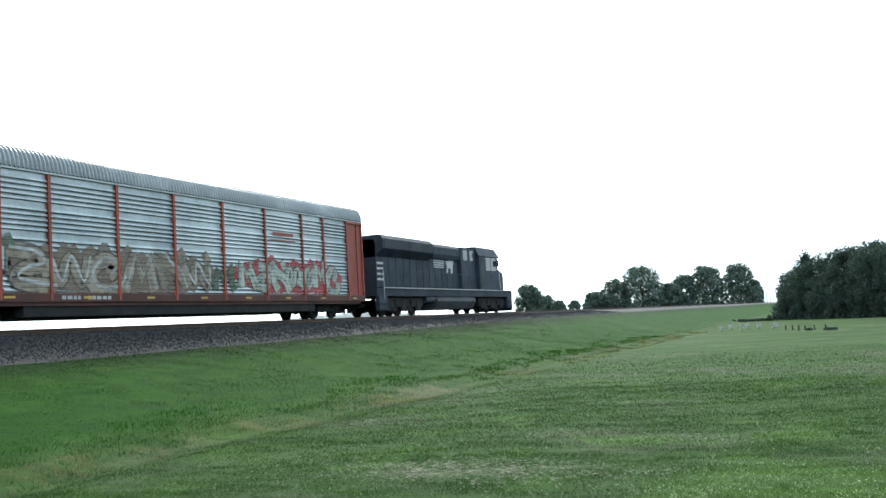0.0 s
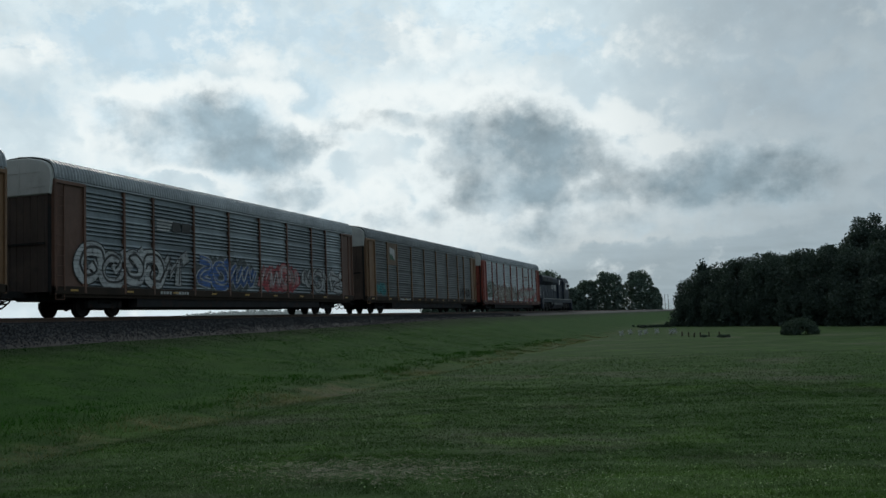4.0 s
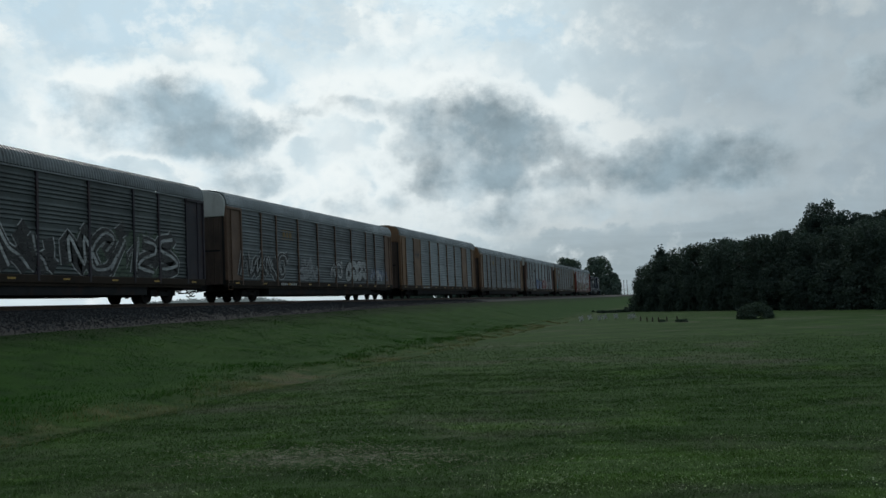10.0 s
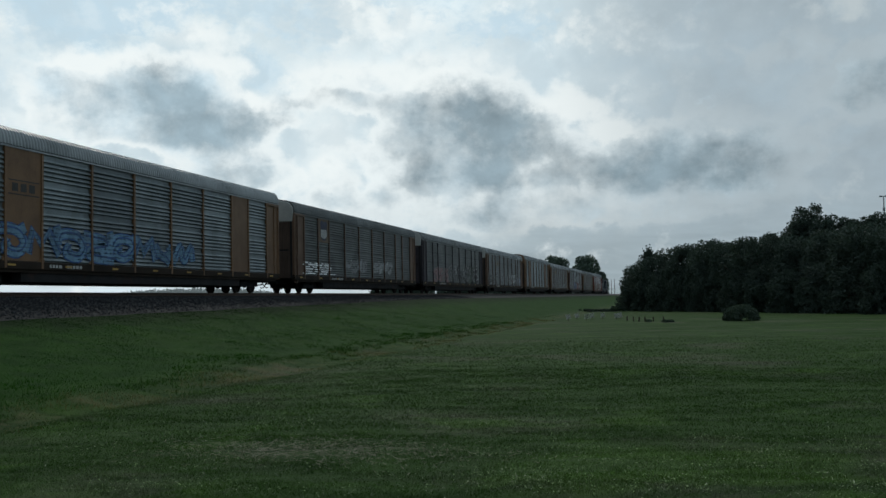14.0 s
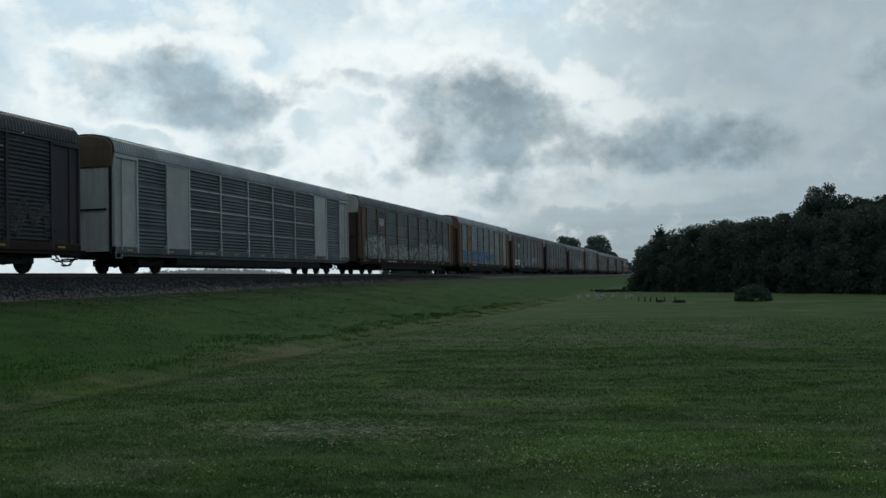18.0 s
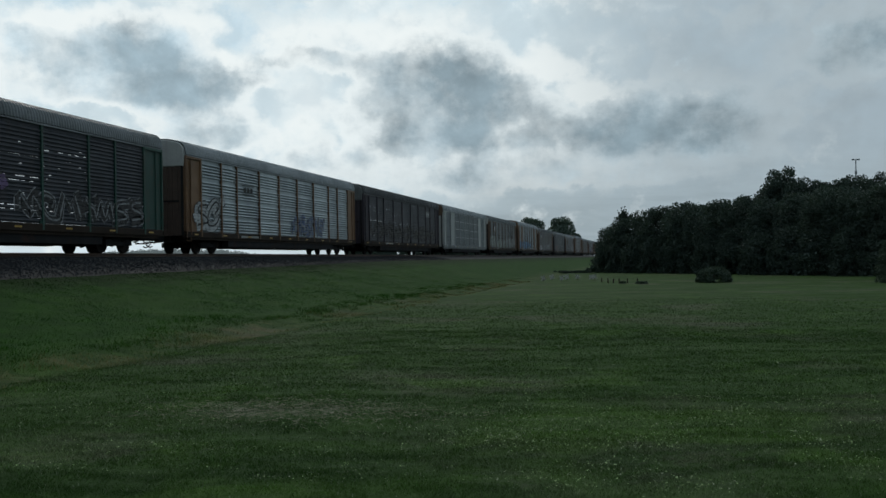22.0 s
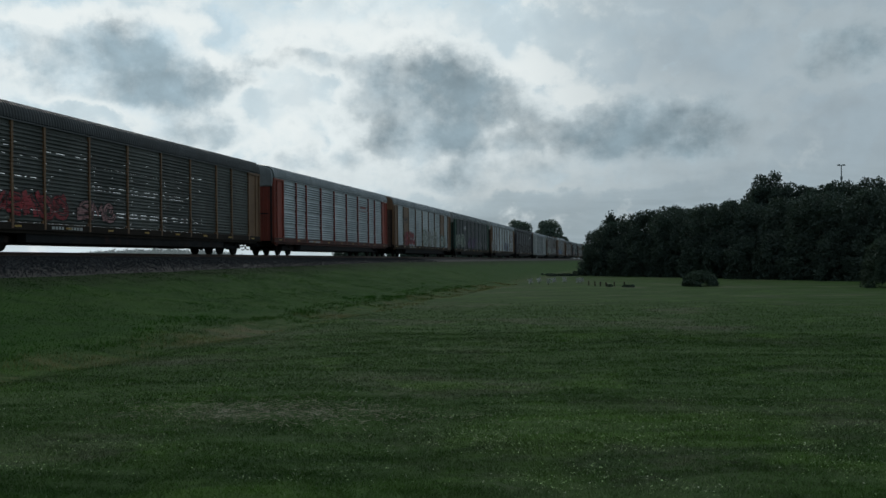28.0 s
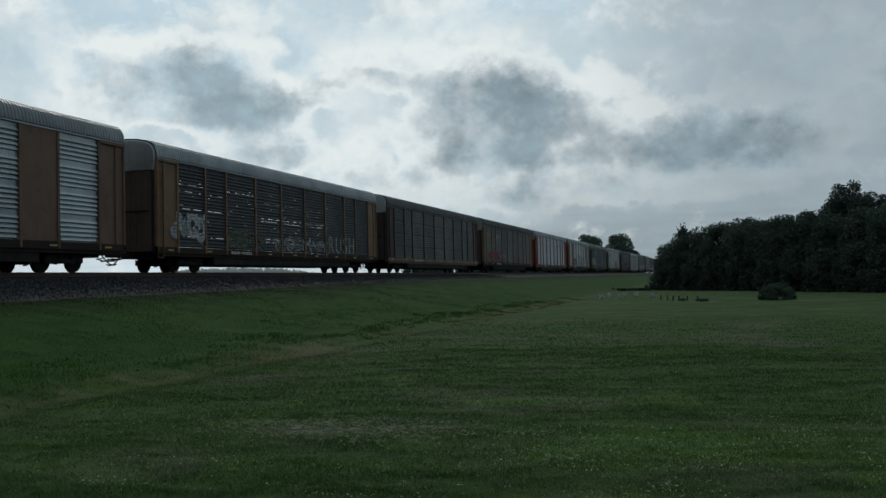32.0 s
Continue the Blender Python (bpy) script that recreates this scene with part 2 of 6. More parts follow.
# ---------------------------------------------------------------- materials
def surface(name, a, b, rough=0.7, metal=0.0, scale=1.0, grain=30.0, streak=0.0, stain=(0.05, 0.035, 0.025),
            stain_amt=0.0, bump=0.2, spread=0.12, stretch=None):
    """Two tones mixed by noise at two scales, streaks running down, stains, and a fine relief."""
    m = bpy.data.materials.new(name)
    m.use_nodes = True
    nt = m.node_tree
    bs = nt.nodes["Principled BSDF"]
    co = nd(nt, "ShaderNodeTexCoord").outputs["Object"]
    rnd = nd(nt, "ShaderNodeObjectInfo").outputs["Random"]
    off = nd(nt, "ShaderNodeVectorMath", op="ADD")
    put(nt, off.inputs[0], co)
    comb = nd(nt, "ShaderNodeCombineXYZ")
    for i in range(3):
        put(nt, comb.inputs[i], mth(nt, "MULTIPLY", rnd, 37.0 + 11 * i))
    put(nt, off.inputs[1], comb.outputs[0])
    co = off.outputs[0]
    big = noise_tex(nt, co, scale, 5, 0.6, stretch)
    fine = noise_tex(nt, co, grain, 3, 0.6, stretch)
    f = mth(nt, "MULTIPLY_ADD", mth(nt, "SUBTRACT", fine, 0.5), 0.6, big)
    f = mth(nt, "MULTIPLY_ADD", mth(nt, "SUBTRACT", rnd, 0.5), spread * 3, f)
    col = mixc(nt, ramp(nt, f, 0.25, 0.75), (*a, 1), (*b, 1))
    if streak:
        s = noise_tex(nt, co, 3.0, 4, 0.6, (1.6, 1.6, 0.12))
        col = mixc(nt, mth(nt, "MULTIPLY", ramp(nt, s, 0.5, 0.75), streak), col, (*stain, 1))
    if stain_amt:
        s = noise_tex(nt, co, 1.7, 6, 0.65)
        col = mixc(nt, mth(nt, "MULTIPLY", ramp(nt, s, 0.52, 0.68), stain_amt), col, (*stain, 1))
    put(nt, bs.inputs["Base Color"], col)
    put(nt, bs.inputs["Roughness"], mth(nt, "MULTIPLY_ADD", mth(nt, "SUBTRACT", big, 0.5), 0.3, rough, clamp=True))
    bs.inputs["Metallic"].default_value = metal
    if bump:
        bn = nd(nt, "ShaderNodeBump")
        bn.inputs["Strength"].default_value, bn.inputs["Distance"].default_value = bump, 0.02
        put(nt, bn.inputs["Height"], fine)
        nt.links.new(bn.outputs[0], bs.inputs["Normal"])
    return m


RUST = (0.07, 0.03, 0.015)
M = dict(
    red=surface("red_paint", (0.25, 0.04, 0.022), (0.17, 0.03, 0.018), 0.6, 0, 0.8, 20, 0.35, RUST, 0.3),
    yellow=surface("yellow_brown_paint", (0.185, 0.100, 0.046), (0.125, 0.069, 0.036), 0.6, 0, 0.8, 20, 0.4, RUST, 0.35),
    orange=surface("orange_brown_paint", (0.140, 0.082, 0.052), (0.095, 0.057, 0.039), 0.65, 0, 0.8, 20, 0.4, RUST, 0.4),
    tan=surface("tan_paint", (0.12, 0.078, 0.045), (0.08, 0.054, 0.034), 0.65, 0, 0.8, 20, 0.4, RUST, 0.4),
    white=surface("grey_white_paint", (0.42, 0.44, 0.43), (0.31, 0.325, 0.325), 0.6, 0, 0.8, 20, 0.35, (0.2, 0.19, 0.17), 0.2),
    green=surface("dark_green_paint", (0.012, 0.06, 0.045), (0.01, 0.045, 0.035), 0.6, 0, 0.8, 20, 0.3, RUST, 0.3),
    maroon=surface("dark_maroon_paint", (0.05, 0.028, 0.026), (0.035, 0.02, 0.02), 0.7, 0, 0.8, 20, 0.4, RUST, 0.4),
    plum=surface("black_plum_paint", (0.03, 0.024, 0.036), (0.018, 0.016, 0.024), 0.7, 0, 0.8, 20, 0.3, RUST, 0.3),
    galv=surface("galvanised_light", (0.38, 0.43, 0.45), (0.24, 0.28, 0.30), 0.42, 0.6, 0.6, 14, 0.3, (0.16, 0.17, 0.17), 0.15),
    steel=surface("galvanised_weathered", (0.195, 0.236, 0.255), (0.112, 0.139, 0.154), 0.45, 0.6, 0.6, 14, 0.4, (0.08, 0.08, 0.08), 0.2),
    dull=surface("galvanised_dark", (0.077, 0.097, 0.105), (0.042, 0.054, 0.060), 0.48, 0.55, 0.6, 14, 0.4, (0.05, 0.045, 0.04), 0.3),
    slate=surface("panel_green_grey", (0.060, 0.075, 0.076), (0.034, 0.044, 0.046), 0.5, 0.5, 0.6, 14, 0.4, (0.04, 0.04, 0.035), 0.3),
    coal=surface("panel_near_black", (0.030, 0.036, 0.046), (0.019, 0.023, 0.030), 0.6, 0.3, 0.6, 14, 0.4, (0.05, 0.04, 0.04), 0.3),
    ink=surface("panel_blue_black", (0.070, 0.098, 0.108), (0.042, 0.060, 0.068), 0.5, 0.45, 0.6, 14, 0.35, (0.04, 0.04, 0.04), 0.3),
    murk=surface("panel_dull_brown_green", (0.075, 0.085, 0.078), (0.042, 0.050, 0.046), 0.6, 0.35, 0.6, 14, 0.4, (0.045, 0.035, 0.028), 0.4),
    roof_dark=surface("roof_sooty", (0.085, 0.092, 0.098), (0.052, 0.058, 0.062), 0.55, 0.4, 0.5, 10, 0.3, (0.05, 0.045, 0.04), 0.3),
    roof=surface("roof_galvanised", (0.29, 0.32, 0.335), (0.19, 0.213, 0.226), 0.42, 0.6, 0.5, 10, 0.3, (0.12, 0.12, 0.12), 0.2),
    roof_dull=surface("roof_weathered", (0.18, 0.20, 0.21), (0.11, 0.125, 0.13), 0.48, 0.5, 0.5, 10, 0.3, (0.07, 0.06, 0.05), 0.3),
    under=surface("underframe_grime", (0.027, 0.028, 0.030), (0.018, 0.019, 0.020), 0.9, 0, 2, 30, 0, RUST, 0.3),
    wheel=surface("wheel_steel", (0.026, 0.024, 0.023), (0.016, 0.015, 0.015), 0.7, 0.2, 3, 30, 0, RUST, 0.3),
    rail=surface("rail_steel", (0.05, 0.04, 0.034), (0.08, 0.05, 0.035), 0.6, 0.5, 2, 30),
    tie=surface("tie_wood", (0.06, 0.045, 0.035), (0.035, 0.028, 0.022), 0.9, 0, 2, 30),
    bare=surface("bare_metal", (0.75, 0.78, 0.78), (0.6, 0.63, 0.64), 0.35, 0.8, 2, 30, bump=0.1),
    pale=surface("pale_paint", (0.55, 0.56, 0.55), (0.45, 0.46, 0.46), 0.6, 0, 2, 30, bump=0.05),
    sill=surface("sill_grime", (0.034, 0.025, 0.019), (0.021, 0.017, 0.014), 0.75, 0, 0.8, 20, 0.4, (0.02, 0.018, 0.016), 0.5),
    sill_red=surface("sill_red_grime", (0.09, 0.022, 0.014), (0.045, 0.015, 0.011), 0.75, 0, 0.8, 20, 0.4, (0.02, 0.018, 0.016), 0.5),
    loco=surface("loco_black", (0.032, 0.042, 0.060), (0.020, 0.027, 0.040), 0.6, 0, 1, 20, 0.25, (0.035, 0.032, 0.03), 0.25),
    loco_grey=surface("loco_grime", (0.060, 0.066, 0.076), (0.036, 0.040, 0.048), 0.7, 0, 1, 20, 0.2, (0.05, 0.04, 0.03), 0.3),
    amber=surface("amber_reflector", (0.42, 0.26, 0.05), (0.30, 0.18, 0.04), 0.4, 0, 3, 40, bump=0.05),
    lettering=surface("white_lettering", (0.40, 0.41, 0.41), (0.28, 0.29, 0.29), 0.6, 0, 3, 40, 0.25, (0.15, 0.15, 0.14)),
    glass=surface("dark_glass", (0.02, 0.025, 0.03), (0.02, 0.025, 0.03), 0.08, 0, 1, 10, bump=0),
    ends=surface("end_door_grime", (0.085, 0.056, 0.042), (0.05, 0.034, 0.028), 0.75, 0, 0.8, 20, 0.4, (0.02, 0.018, 0.016), 0.4),
    rustred=surface("rust_brown_paint", (0.125, 0.062, 0.042), (0.08, 0.042, 0.03), 0.65, 0, 0.8, 20, 0.4, RUST, 0.4),
    vane=surface("faded_vane", (0.45, 0.46, 0.46), (0.34, 0.35, 0.35), 0.6, 0, 2, 30, bump=0.05),
    bark=surface("bark", (0.06, 0.045, 0.03), (0.03, 0.024, 0.018), 0.9, 0, 3, 30, bump=0.6),
)

for key in ("loco", "loco_grey", "under", "wheel", "sill"):
    M[key].node_tree.nodes["Principled BSDF"].inputs["Specular IOR Level"].default_value = 0.12


def leaf_material(name, a, b, scale=0.5):
    m = surface(name, a, b, 0.75, 0, scale, 6.0, bump=0, spread=0.05)
    nt = m.node_tree
    bs = nt.nodes["Principled BSDF"]
    tr = nd(nt, "ShaderNodeBsdfTranslucent")
    put(nt, tr.inputs[0], (b[0] * 1.3, b[1] * 1.4, b[2] * 0.8, 1))
    mx = nd(nt, "ShaderNodeMixShader")
    mx.inputs[0].default_value = 0.12
    bs.inputs["Specular IOR Level"].default_value = 0.12
    nt.links.new(bs.outputs[0], mx.inputs[1]), nt.links.new(tr.outputs[0], mx.inputs[2])
    nt.links.new(mx.outputs[0], nt.nodes["Material Output"].inputs[0])
    return m


M["leaf"] = leaf_material("leaves_dark", (0.044, 0.066, 0.060), (0.056, 0.082, 0.070))
# paler, bluer leaf colour paints the air's haze onto the far trees
M["leaf_hazed"] = leaf_material("leaves_hazed", (0.085, 0.12, 0.11), (0.105, 0.145, 0.12), 0.15)
M["conifer"] = leaf_material("leaves_shrub", (0.045, 0.068, 0.056), (0.060, 0.088, 0.068), 1.0)


def grass_material(name, blade):
    """Mown lawn: patches, mowing bands, dry strip along the ditch, coarse bright grass on the bank."""
    m = bpy.data.materials.new(name)
    m.use_nodes = True
    nt = m.node_tree
    bs = nt.nodes["Principled BSDF"]
    co = nd(nt, "ShaderNodeTexCoord").outputs["Object"]
    sep = nd(nt, "ShaderNodeSeparateXYZ")
    put(nt, sep.inputs[0], co)
    x, y, z = sep.outputs
    big = noise_tex(nt, co, 0.22, 5, 0.6)
    mid = noise_tex(nt, co, 1.1, 5, 0.65)
    fine = noise_tex(nt, co, 8.0, 4, 0.7)
    tiny = noise_tex(nt, co, 45.0, 3, 0.7)
    col = mixc(nt, ramp(nt, mid, 0.3, 0.7), (0.026, 0.058, 0.012, 1), (0.044, 0.088, 0.017, 1))
    # paler thin turf in patches, lush clover in others
    def spot(x0, y0, rx, ry):
        u, v = mth(nt, "MULTIPLY_ADD", x, 1 / rx, -x0 / rx), mth(nt, "MULTIPLY_ADD", y, 1 / ry, -y0 / ry)
        return mth(nt, "EXPONENT", mth(nt, "MULTIPLY", mth(nt, "MULTIPLY_ADD", u, u, mth(nt, "MULTIPLY", v, v)), -1.0))

    thin = mth(nt, "ADD", mth(nt, "MULTIPLY_ADD", mth(nt, "SUBTRACT", fine, 0.5), 0.35, big), mth(nt, "MULTIPLY", mth(nt, "ADD", spot(20.2, 9.7, 1.3, 0.5), spot(23.4, 8.4, 0.9, 0.35)), 0.17))
    col = mixc(nt, mth(nt, "MULTIPLY", ramp(nt, thin, 0.5, 0.68), 0.75), col, (0.13, 0.122, 0.082, 1))
    lush = noise_tex(nt, co, 0.5, 4, 0.6, dist=0.5)
    lush = mth(nt, "ADD", mth(nt, "MULTIPLY_ADD", mth(nt, "SUBTRACT", fine, 0.5), 0.3, lush), mth(nt, "MULTIPLY", mth(nt, "ADD", spot(24.6, 9.2, 1.6, 1.2), spot(21.7, 12.2, 0.6, 0.5)), 0.32))
    col = mixc(nt, mth(nt, "MULTIPLY", ramp(nt, lush, 0.54, 0.68), 0.8), col, (0.070, 0.130, 0.023, 1))
    # mowing bands and ridges across the lawn
    warp = nd(nt, "ShaderNodeVectorMath", op="MULTIPLY_ADD")
    wn = nd(nt, "ShaderNodeTexNoise")
    put(nt, wn.inputs["Vector"], co)
    wn.inputs["Scale"].default_value, wn.inputs["Detail"].default_value = 0.12, 2.0
    put(nt, warp.inputs[0], wn.outputs[1])
    warp.inputs[1].default_value = (4.0, 4.0, 0.0)
    put(nt, warp.inputs[2], co)
    turn = nd(nt, "ShaderNodeMapping")
    put(nt, turn.inputs[0], warp.outputs[0])
    turn.inputs[2].default_value = (0, 0, radians(-14))
    row = turn.outputs[0]
    band = noise_tex(nt, row, 1.0, 5, 0.6, (0.10, 1.1, 1.0), 0.5)
    band2 = noise_tex(nt, row, 1.0, 4, 0.6, (0.35, 3.6, 1.0), 0.4)
    col = mixc(nt, mth(nt, "MULTIPLY", ramp(nt, band, 0.48, 0.60), 0.6), col, (0.068, 0.108, 0.036, 1))
    col = mixc(nt, mth(nt, "MULTIPLY", ramp(nt, band, 0.47, 0.36), 0.35), col, (0.014, 0.030, 0.010, 1))
    col = mixc(nt, mth(nt, "MULTIPLY", ramp(nt, band2, 0.5, 0.36), 0.35), col, (0.014, 0.028, 0.010, 1))
    col = mixc(nt, mth(nt, "MULTIPLY", ramp(nt, band2, 0.54, 0.68), 0.45), col, (0.078, 0.112, 0.046, 1))
    col = mixc(nt, mth(nt, "MULTIPLY", ramp(nt, fine, 0.5, 0.72), 0.55), col, (0.014, 0.032, 0.010, 1))
    col = mixc(nt, mth(nt, "MULTIPLY", ramp(nt, tiny, 0.45, 0.8), 0.45), col, (0.066, 0.115, 0.030, 1))
    col = mixc(nt, 1.0, col, (0.76, 0.82, 0.90, 1), "MULTIPLY")
    # bank beyond the ditch: uncut, even, deep green
    wob = mth(nt, "MULTIPLY_ADD", mth(nt, "SUBTRACT", mid, 0.5), 2.0, x)
    bank = ramp(nt, wob, 15.0, 12.4)
    deep = mixc(nt, ramp(nt, mid, 0.3, 0.7), (0.008, 0.037, 0.004, 1), (0.017, 0.060, 0.006, 1))
    deep = mixc(nt, mth(nt, "MULTIPLY", ramp(nt, fine, 0.45, 0.75), 0.45), deep, (0.024, 0.062, 0.009, 1))
    deep = mixc(nt, mth(nt, "MULTIPLY", ramp(nt, big, 0.48, 0.7), 0.5), deep, (0.028, 0.066, 0.011, 1))
    # shade beside the railway, painted into the bank's top as darker green
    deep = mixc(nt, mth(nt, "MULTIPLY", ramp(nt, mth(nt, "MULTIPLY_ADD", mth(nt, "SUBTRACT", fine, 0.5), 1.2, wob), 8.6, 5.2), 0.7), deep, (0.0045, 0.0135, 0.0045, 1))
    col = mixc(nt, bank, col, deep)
    dry = mth(nt, "MULTIPLY", ramp(nt, mth(nt, "ABSOLUTE", mth(nt, "SUBTRACT", wob, 14.7)), 0.85, 0.1), ramp(nt, mth(nt, "ADD", mth(nt, "MULTIPLY_ADD", mid, 0.8, mth(nt, "MULTIPLY", fine, 0.5)), mth(nt, "MULTIPLY", big, 0.6)), 0.90, 1.2))
    col = mixc(nt, mth(nt, "MULTIPLY", dry, 0.8), col, (0.112, 0.094, 0.048, 1))
    put(nt, bs.inputs["Base Color"], col)
    bs.inputs["Roughness"].default_value = 0.8 if not blade else 0.55
    bs.inputs["Specular IOR Level"].default_value = 0.03
    if blade:
        tr = nd(nt, "ShaderNodeBsdfTranslucent")
        put(nt, tr.inputs[0], col)
        mx = nd(nt, "ShaderNodeMixShader")
        mx.inputs[0].default_value = 0.4
        nt.links.new(bs.outputs[0], mx.inputs[1]), nt.links.new(tr.outputs[0], mx.inputs[2])
        nt.links.new(mx.outputs[0], nt.nodes["Material Output"].inputs[0])
    if not blade:
        bn = nd(nt, "ShaderNodeBump")
        bn.inputs["Strength"].default_value, bn.inputs["Distance"].default_value = 0.6, 0.05
        put(nt, bn.inputs["Height"], mth(nt, "ADD", mth(nt, "MULTIPLY_ADD", band2, 1.0, fine), mth(nt, "MULTIPLY", tiny, 0.5)))
        nt.links.new(bn.outputs[0], bs.inputs["Normal"])
    return m


def island_tones(m, lo, hi, power=4.0, pale=0.0):
    """Each loose piece of a joined mesh gets its own tone."""
    nt = m.node_tree
    sock = nt.nodes["Principled BSDF"].inputs["Base Color"]
    src = sock.links[0].from_socket
    rnd = nd(nt, "ShaderNodeNewGeometry").outputs["Random Per Island"]
    k = mth(nt, "MULTIPLY_ADD", mth(nt, "POWER", rnd, power), hi - lo, lo)
    col = mixc(nt, 1.0, src, k, "MULTIPLY")
    if pale:        # a few pieces near white: glints painted into the colour
        col = mixc(nt, ramp(nt, rnd, 1.0 - pale, 1.0 - pale * 0.8), col, (0.42, 0.45, 0.34, 1))
    put(nt, sock, col)


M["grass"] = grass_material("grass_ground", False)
M["blade"] = grass_material("grass_blades", True)
M["straw"] = leaf_material("dead_straw", (0.36, 0.33, 0.26), (0.20, 0.18, 0.14), 3.0)
M["dry"] = leaf_material("dry_grass", (0.20, 0.18, 0.085), (0.12, 0.125, 0.05), 2.0)
island_tones(M["blade"], 1.4, 4.5, 5.0, 0.015)
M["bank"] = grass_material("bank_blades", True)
island_tones(M["bank"], 1.5, 2.8, 2.0)
# clover green, with its brightest tones painted as sunlit glints
M["clover"] = leaf_material("clover_leaf", (0.20, 0.275, 0.13), (0.13, 0.19, 0.085), 2.0)
island_tones(M["clover"], 0.6, 3.3, 3.0, 0.10)
M["tuft"] = grass_material("grass_tufts", True)
island_tones(M["tuft"], 1.7, 3.6, 2.0)
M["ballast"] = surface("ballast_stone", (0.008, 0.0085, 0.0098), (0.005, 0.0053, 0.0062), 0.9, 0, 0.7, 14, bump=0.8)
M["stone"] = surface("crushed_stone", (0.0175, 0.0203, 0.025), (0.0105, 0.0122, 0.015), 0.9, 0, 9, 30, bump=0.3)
island_tones(M["stone"], 0.4, 2.6, 3.0)


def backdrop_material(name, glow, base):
    """Far horizon as a plain backdrop; an emitted glow imitates haze in the air."""
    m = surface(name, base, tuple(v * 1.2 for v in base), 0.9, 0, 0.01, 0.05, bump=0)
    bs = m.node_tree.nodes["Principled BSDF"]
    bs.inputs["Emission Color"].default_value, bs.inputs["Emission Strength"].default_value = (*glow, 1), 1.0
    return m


M["near_haze_glow"] = backdrop_material("low_woods_haze_glow", (0.09, 0.112, 0.118), (0.03, 0.04, 0.035))
M["far_haze_glow"] = backdrop_material("far_woods_haze_glow", (0.27, 0.33, 0.355), (0.03, 0.04, 0.035))


# ---------------------------------------------------------------- mesh helpers
class Geo:
    """Collects vertices and faces for one mesh."""

    def __init__(self):
        self.v, self.f = [], []

    def face(self, *pts):
        n = len(self.v)
        self.v += pts
        self.f.append(tuple(range(n, n + len(pts))))
        return self

    def box(self, x0, x1, y0, y1, z0, z1, c=0.0):
        """A box whose upright edges are chamfered by c."""
        if c:
            loop = [(x0 + c, y0), (x1 - c, y0), (x1, y0 + c), (x1, y1 - c), (x1 - c, y1), (x0 + c, y1), (x0, y1 - c), (x0, y0 + c)]
        else:
            loop = [(x0, y0), (x1, y0), (x1, y1), (x0, y1)]
        return self.loft([[(x, y, z0) for x, y in loop], [(x, y, z1) for x, y in loop]])

    def loft(self, rings, caps=True, closed=True):
        n0, k = len(self.v), len(rings[0])
        for r in rings:
            self.v += r
        for i in range(len(rings) - 1):
            for j in range(k if closed else k - 1):
                a, b = n0 + i * k + j, n0 + i * k + (j + 1) % k
                self.f.append((a, b, b + k, a + k))
        if caps and closed:
            self.f.append(tuple(n0 + j for j in reversed(range(k))))
            self.f.append(tuple(n0 + (len(rings) - 1) * k + j for j in range(k)))
        return self

    def along_y(self, profile, y0, y1, caps=True, closed=True):
        """Extrudes an (x, z) profile from y0 to y1."""
        return self.loft([[(x, y0, z) for x, z in profile], [(x, y1, z) for x, z in profile]], caps, closed)

    def tube(self, p, q, r, n=8, r2=None):
        p, q = Vector(p), Vector(q)
        m = (q - p).to_track_quat("Z", "Y").to_matrix()
        ring = lambda c, rad: [tuple(c + m @ Vector((rad * math.cos(2 * math.pi * i / n), rad * math.sin(2 * math.pi * i / n), 0))) for i in range(n)]
        return self.loft([ring(p, r), ring(q, r if r2 is None else r2)])

    def mesh(self, name, smooth=False):
        me = bpy.data.meshes.new(name)
        me.from_pydata(self.v, [], self.f)
        me.materials.append(None)
        bm = bmesh.new()
        bm.from_mesh(me)
        bmesh.ops.recalc_face_normals(bm, faces=bm.faces)
        bm.to_mesh(me)
        bm.free()
        if smooth:
            me.polygons.foreach_set("use_smooth", [True] * len(me.polygons))
        return me


def arrays_mesh(name, verts, k):
    """A mesh of loose polygons of k corners from an array (n, k, 3)."""
    n = len(verts)
    me = bpy.data.meshes.new(name)
    me.vertices.add(n * k), me.loops.add(n * k), me.polygons.add(n)
    me.vertices.foreach_set("co", np.ascontiguousarray(verts, dtype=np.float32).ravel())
    me.loops.foreach_set("vertex_index", np.arange(n * k, dtype=np.int32))
    me.polygons.foreach_set("loop_start", np.arange(0, n * k, k, dtype=np.int32))
    me.polygons.foreach_set("loop_total", np.full(n, k, dtype=np.int32))
    me.update(), me.validate()
    me.materials.append(None)
    return me


def put_mesh(name, me, mat, parent=None, m=None, label=""):
    """Links a mesh as an object of its own; its material sits on the object, so alike pieces share the mesh."""
    ob = new(name, me)
    ob.material_slots[0].link = "OBJECT"
    ob.material_slots[0].material = mat
    if parent:
        ob.parent = parent
    if m is not None:
        ob.matrix_basis = m
    if label:
        ob["label"] = label
    return ob


def part(name, geo, mat, parent=None, label="", smooth=False):
    return put_mesh(name, geo.mesh(name, smooth), mat, parent, None, label)


# ---------------------------------------------------------------- ground
def bank_top(y):
    """Height of the grass where it meets the ballast."""
    return 1.28 + 0.42 * min(max((y - 18.0) / 50.0, 0.0), 1.0)


